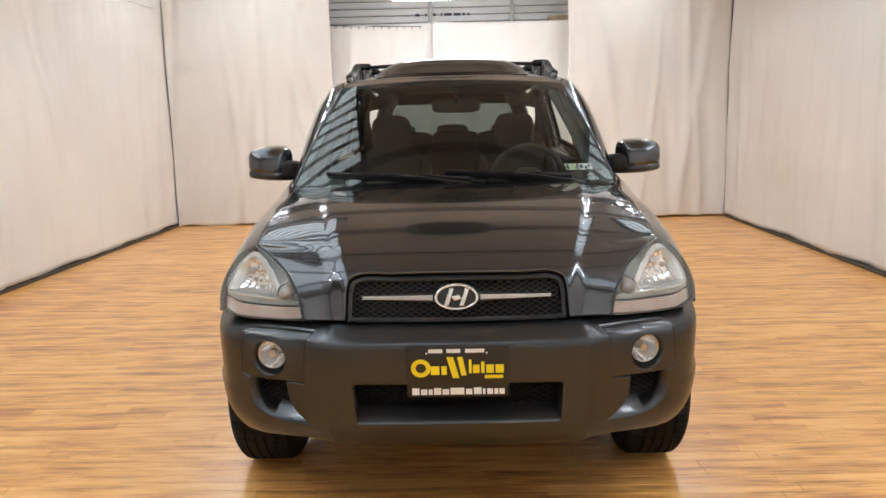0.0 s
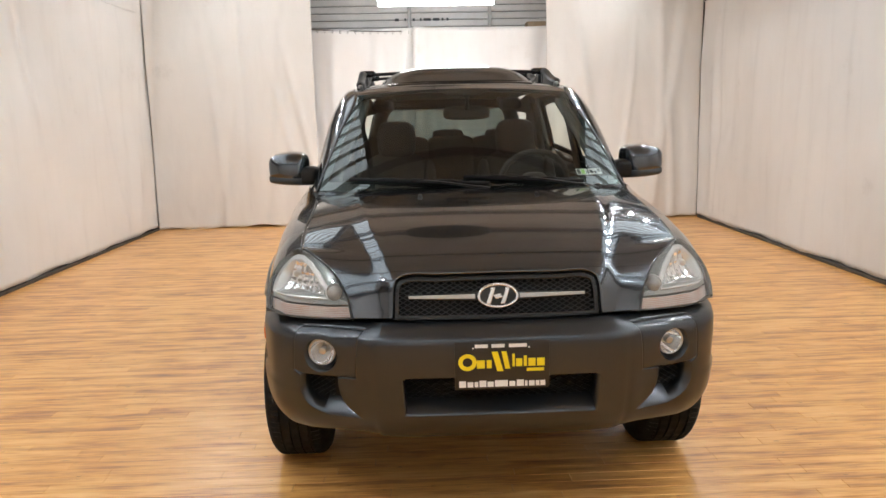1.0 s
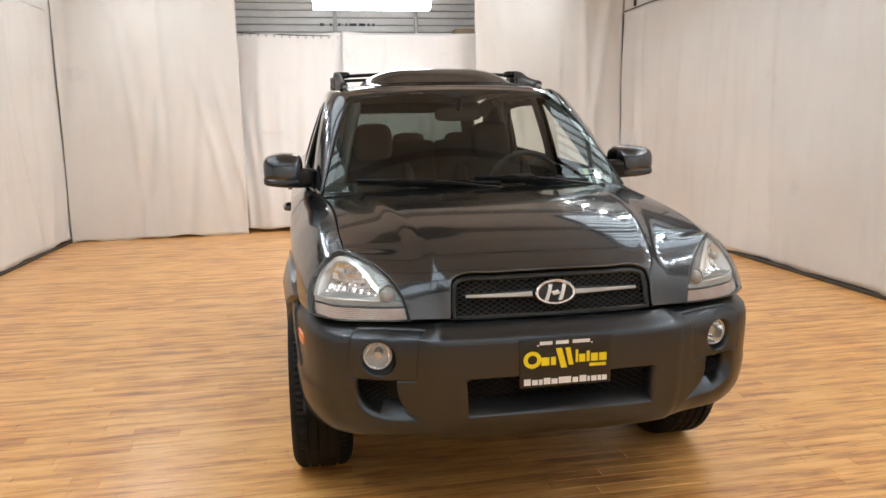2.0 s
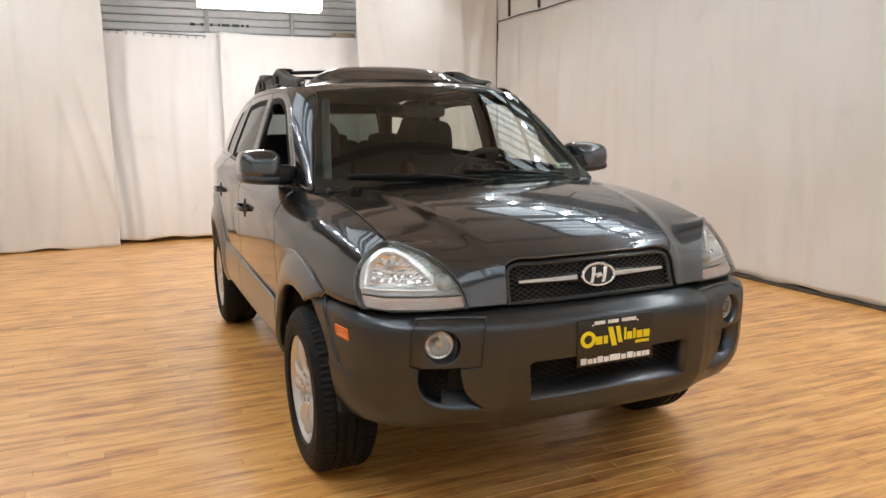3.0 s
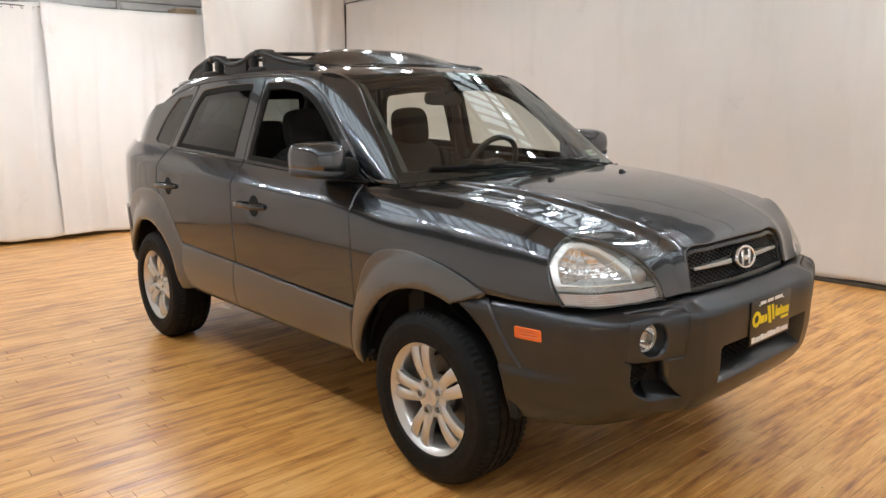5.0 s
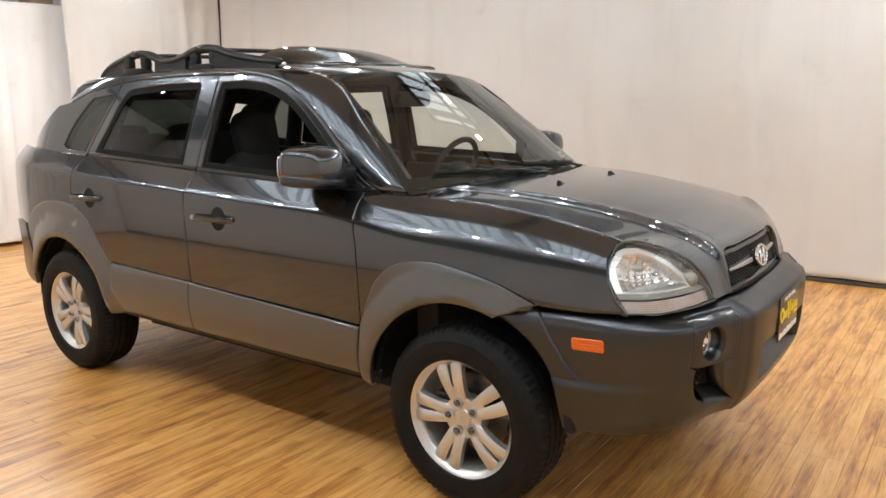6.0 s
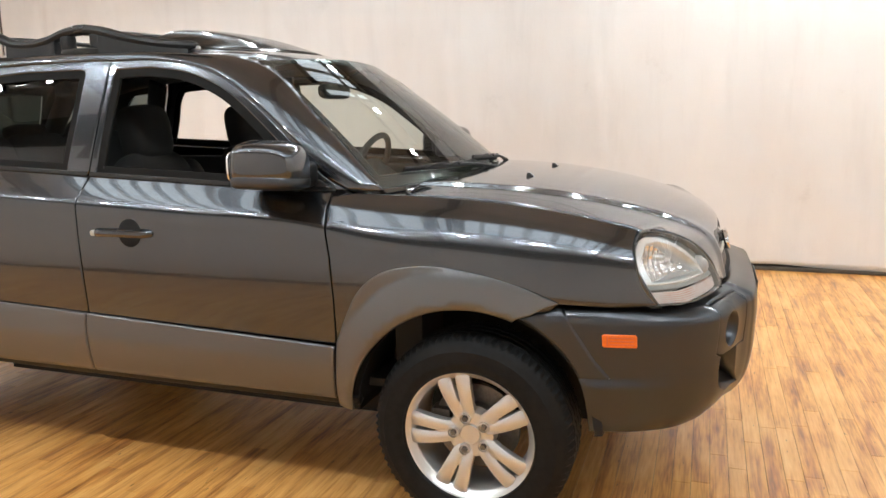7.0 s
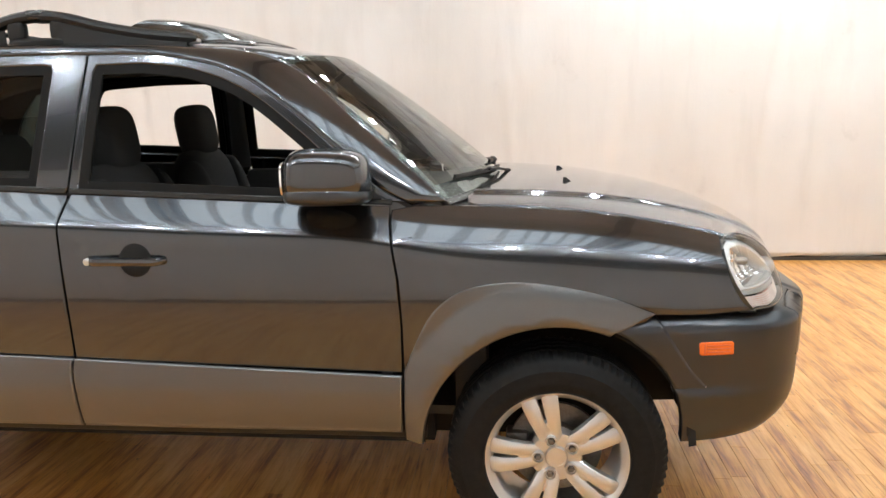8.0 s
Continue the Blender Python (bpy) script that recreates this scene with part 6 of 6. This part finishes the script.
# dashboard
DP = flow([(.24, 1.085), (.34, 1.105), (.50, 1.085), (.66, 1.055), (.735, 1.01), (.745, .93), (.70, .80), (.66, .62)], 4)
V, F = [], []
for x in np.linspace(-.70, .70, 41):
    hump = .035 * math.exp(-((x - .38) / .19)**4)
    for y, z in DP:
        w = max(0, min(1, (y - .45) / .2))
        V.append((x, y - .03 * (abs(x) / .7)**2, z + hump * w * (1 if z > .95 else .3) - .012 * (abs(x) / .7)**4))
n = len(DP)
F = [(i * n + j, i * n + j + 1, (i + 1) * n + j + 1, (i + 1) * n + j) for i in range(40) for j in range(n - 1)]
dash = solid("dashboard", (V, F), DASH, car, "dark grey moulded dashboard")
for x in (-.56, -.10, .10, .62):
    boxpart("air_vent", (x - .055, .70, .93), (x + .055, .752, .99), BLACK, dash, "black air vent", .01)
boxpart("centre_stack", (-.13, .66, .62), (.13, .765, .92), INSIDE, dash, "grey centre console stack", .015)
boxpart("console", (-.11, .74, .43), (.11, 1.5, .63), INSIDE, car, "grey centre console", .03)
solid("gear_lever", join(tube([(0, .92, .60), (0, .90, .80)], .010, 8), blob((0, .90, .83), (.024, .028, .04), .8, .8, 16, 10)), BLACK, car)


def tilt_ring(c, r, tilt, n=48):
    ct, st = math.cos(radians(tilt)), math.sin(radians(tilt))
    return [(c[0] + r * math.cos(a), c[1] - r * math.sin(a) * st, c[2] + r * math.sin(a) * ct) for a in np.linspace(0, 2 * math.pi, n + 1)[:-1]]


SW = (.385, .905, 1.085)
wheel_s = solid("steering_wheel", tube(tilt_ring(SW, .183, 24), .0155, 10, closed=True, up=(0, 1, .4)), DASH, car, "dark grey steering wheel")
solid("wheel_hub", blob((SW[0], SW[1] - .03, SW[2] - .01), (.075, .04, .065), .7, .7, 24, 14), DASH, wheel_s)
for a in (0, 180, 270):
    e = (SW[0] + .175 * math.cos(radians(a)), SW[1] - .175 * math.sin(radians(a)) * .407, SW[2] + .175 * math.sin(radians(a)) * .913)
    solid("wheel_spoke", tube([(SW[0], SW[1] - .03, SW[2]), e], .018, 8, flat=.5, up=(0, 1, .4)), INSIDE, wheel_s)
solid("steering_column", tube([(SW[0], SW[1] - .04, SW[2]), (SW[0], .70, .98)], .045, 12), DASH, wheel_s)


def cushion(c, r, e=.5, lean=0.0, shape=None):
    V, F = blob((0, 0, 0), r, e, e, 36, 22, shape)
    m = pose(*c, lean)
    return [tuple(m @ Vector(v)) for v in V], F


def waist(x, y, z):
    return (x * (1 - .10 * max(0, z) ** 2), y - .25 * (1 - x * x) * (1 if y < 0 else 0) * (1 - abs(z)) * -.6, z)


def seat(x):
    s = solid("front_seat", cushion((x, 1.22, .66), (.255, .27, .095), .45), FABRIC, car, "dark grey cloth front seat")
    solid("seat_base", bx((x - .22, 1.0, .43), (x + .22, 1.45, .58)), DARK, s)
    solid("backrest", cushion((x, 1.53, .905), (.240, .088, .325), .55, -14, waist), FABRIC, s)
    for k in (-1, 1):
        solid("side_bolster", cushion((x + k * .205, 1.50, .93), (.045, .075, .25), .7, -14), FABRIC, s)
        solid("thigh_bolster", cushion((x + k * .215, 1.2, .715), (.045, .23, .05), .7, 0), FABRIC, s)
        solid("headrest_rod", tube([(x + k * .06, 1.612, 1.24), (x + k * .06, 1.622, 1.33)], .006, 8), CHROME, s)
    solid("headrest", cushion((x, 1.600, 1.300), (.120, .066, .118), .55, -8), FABRIC, s, "padded cloth headrest")


seat(-.375)
seat(.375)
bench = solid("rear_seat", cushion((0, 2.22, .64), (.66, .27, .10), .35), FABRIC, car, "dark grey cloth rear bench seat")
for x, w in ((-.40, .27), (.02, .19), (.42, .26)):
    solid("backrest", cushion((x, 2.60, .955), (w, .075, .34), .28, -18), FABRIC, bench)
for x in (-.40, .0, .41):
    solid("headrest", cushion((x, 2.70, 1.285), (.120, .05, .055), .55, -10), FABRIC, bench, "padded cloth headrest")

# rear-view mirror, stickers on the screen
rv = solid("rear_view_mirror", blob((0.02, .885, 1.462), (.125, .022, .036), .5, .5, 40, 16), BLACK, car, "black rear-view mirror")
solid("mirror_stem", tube([(0.02, .875, 1.48), (.02, .80, 1.535), tuple(on_screen(.03, .915, -.006))], .010, 8), BLACK, rv)
solid("mirror_glass", blob((0.02, .908, 1.462), (.115, .002, .029), .5, .5, 32, 8), CHROME, rv)


def sticker(a0, a1, b0, b1, material, parent, h=-.0065):
    V = [on_screen(a0 + (a1 - a0) * i / 3, b, h) for b in (b0, b1) for i in range(4)]
    V += [on_screen(a0 + (a1 - a0) * i / 3, b, h + .0008) for b in (b0, b1) for i in range(4)]
    F = [(i, i + 1, i + 5, i + 4) for i in range(3)] + [(8 + i, 12 + i, 13 + i, 9 + i) for i in range(3)]
    F += [(0, 8, 9, 1), (1, 9, 10, 2), (2, 10, 11, 3), (4, 5, 13, 12), (5, 6, 14, 13), (6, 7, 15, 14), (0, 4, 12, 8), (3, 11, 15, 7)]
    return solid("sticker", (V, F), material, parent)


st1 = sticker(.715, .795, .100, .152, PAPER, ws)
st2 = sticker(.805, .895, .100, .152, PAPER, ws)
tagged(st1, "small white and green inspection sticker")
tagged(st2, "small white registration sticker")
sticker(.75, .775, .106, .146, GREEN, st1, -.0055)
sticker(.720, .742, .106, .146, INK, st1, -.0055)
sticker(.780, .791, .106, .130, INK, st1, -.0055)
sticker(.812, .835, .112, .140, INK, st2, -.0055)
sticker(.845, .862, .106, .130, INK, st2, -.0055)
sticker(.870, .888, .122, .146, INK, st2, -.0055)

# ---- floor ----
FLOOR_Y0, FLOOR_Y1, FLOOR_X0, FLOOR_X1 = Y0, 8.4, X0 - 0.38, X1 + 0.08
tagged(boxpart("floor", (FLOOR_X0, FLOOR_Y0, -0.05), (FLOOR_X1, FLOOR_Y1, -0.004), SKIRT, bevel=0), "dark underlay of the wooden strip floor", "floor", kind="structure")
floor = bpy.data.objects["floor"]
BW = 0.0665
rnd = random.Random(7)
lengths = (0.48, 0.78, 1.12)
shared = []
for L in lengths:
    bm = bmesh.new()
    b, w, l = 0.0010, BW - 0.0009, L - 0.0009
    V = [(x, y, 0) for x, y in ((b, b), (l - b, b), (l - b, w - b), (b, w - b))] + [(x, y, -0.0012) for x, y in ((0, 0), (l, 0), (l, w), (0, w))] + [(x, y, -0.004) for x, y in ((0, 0), (l, 0), (l, w), (0, w))]
    vs = [bm.verts.new(v) for v in V]
    bm.faces.new(vs[:4])
    for o in (0, 4):
        for i in range(4):
            j = (i + 1) % 4
            bm.faces.new((vs[o + 4 + i], vs[o + 4 + j], vs[o + j], vs[o + i]))
    me = bpy.data.meshes.new("plank")
    bm.to_mesh(me)
    bm.free()
    me.materials.append(WOOD)
    shared.append(me)
RV, RF2, count = [], [], 0
rows_n = int((FLOOR_Y1 - FLOOR_Y0) / BW)
for r in range(rows_n):
    y = FLOOR_Y0 + r * BW
    x = FLOOR_X0 - rnd.uniform(0, 0.9)
    while x < FLOOR_X1:
        k = rnd.randrange(3)
        near = -3.0 < x < 1.2 and -2.0 < y < 2.4 and x + lengths[k] < FLOOR_X1
        if near and count < 300 and x > FLOOR_X0:
            ob = new("plank", shared[k])
            ob.location = (x, y, 0)
            ob.parent = floor
            count += 1
        else:
            l, w, b = lengths[k] - 0.0009, BW - 0.0009, 0.0010
            xa, xb = max(x, FLOOR_X0), min(x + l, FLOOR_X1)
            if xb - xa > 0.01:
                o = len(RV)
                RV += [(xa + b, y + b, 0), (xb - b, y + b, 0), (xb - b, y + w - b, 0), (xa + b, y + w - b, 0), (xa, y, -0.003), (xb, y, -0.003), (xb, y + w, -0.003), (xa, y + w, -0.003)]
                RF2 += [(o, o + 1, o + 2, o + 3)] + [(o + 4 + i, o + 4 + (i + 1) % 4, o + (i + 1) % 4, o + i) for i in range(4)]
        x += lengths[k]
tagged(mesh_part("planks", RV, RF2, WOOD, floor, smooth=False), "honey-coloured wooden strip boards", kind="stuff")
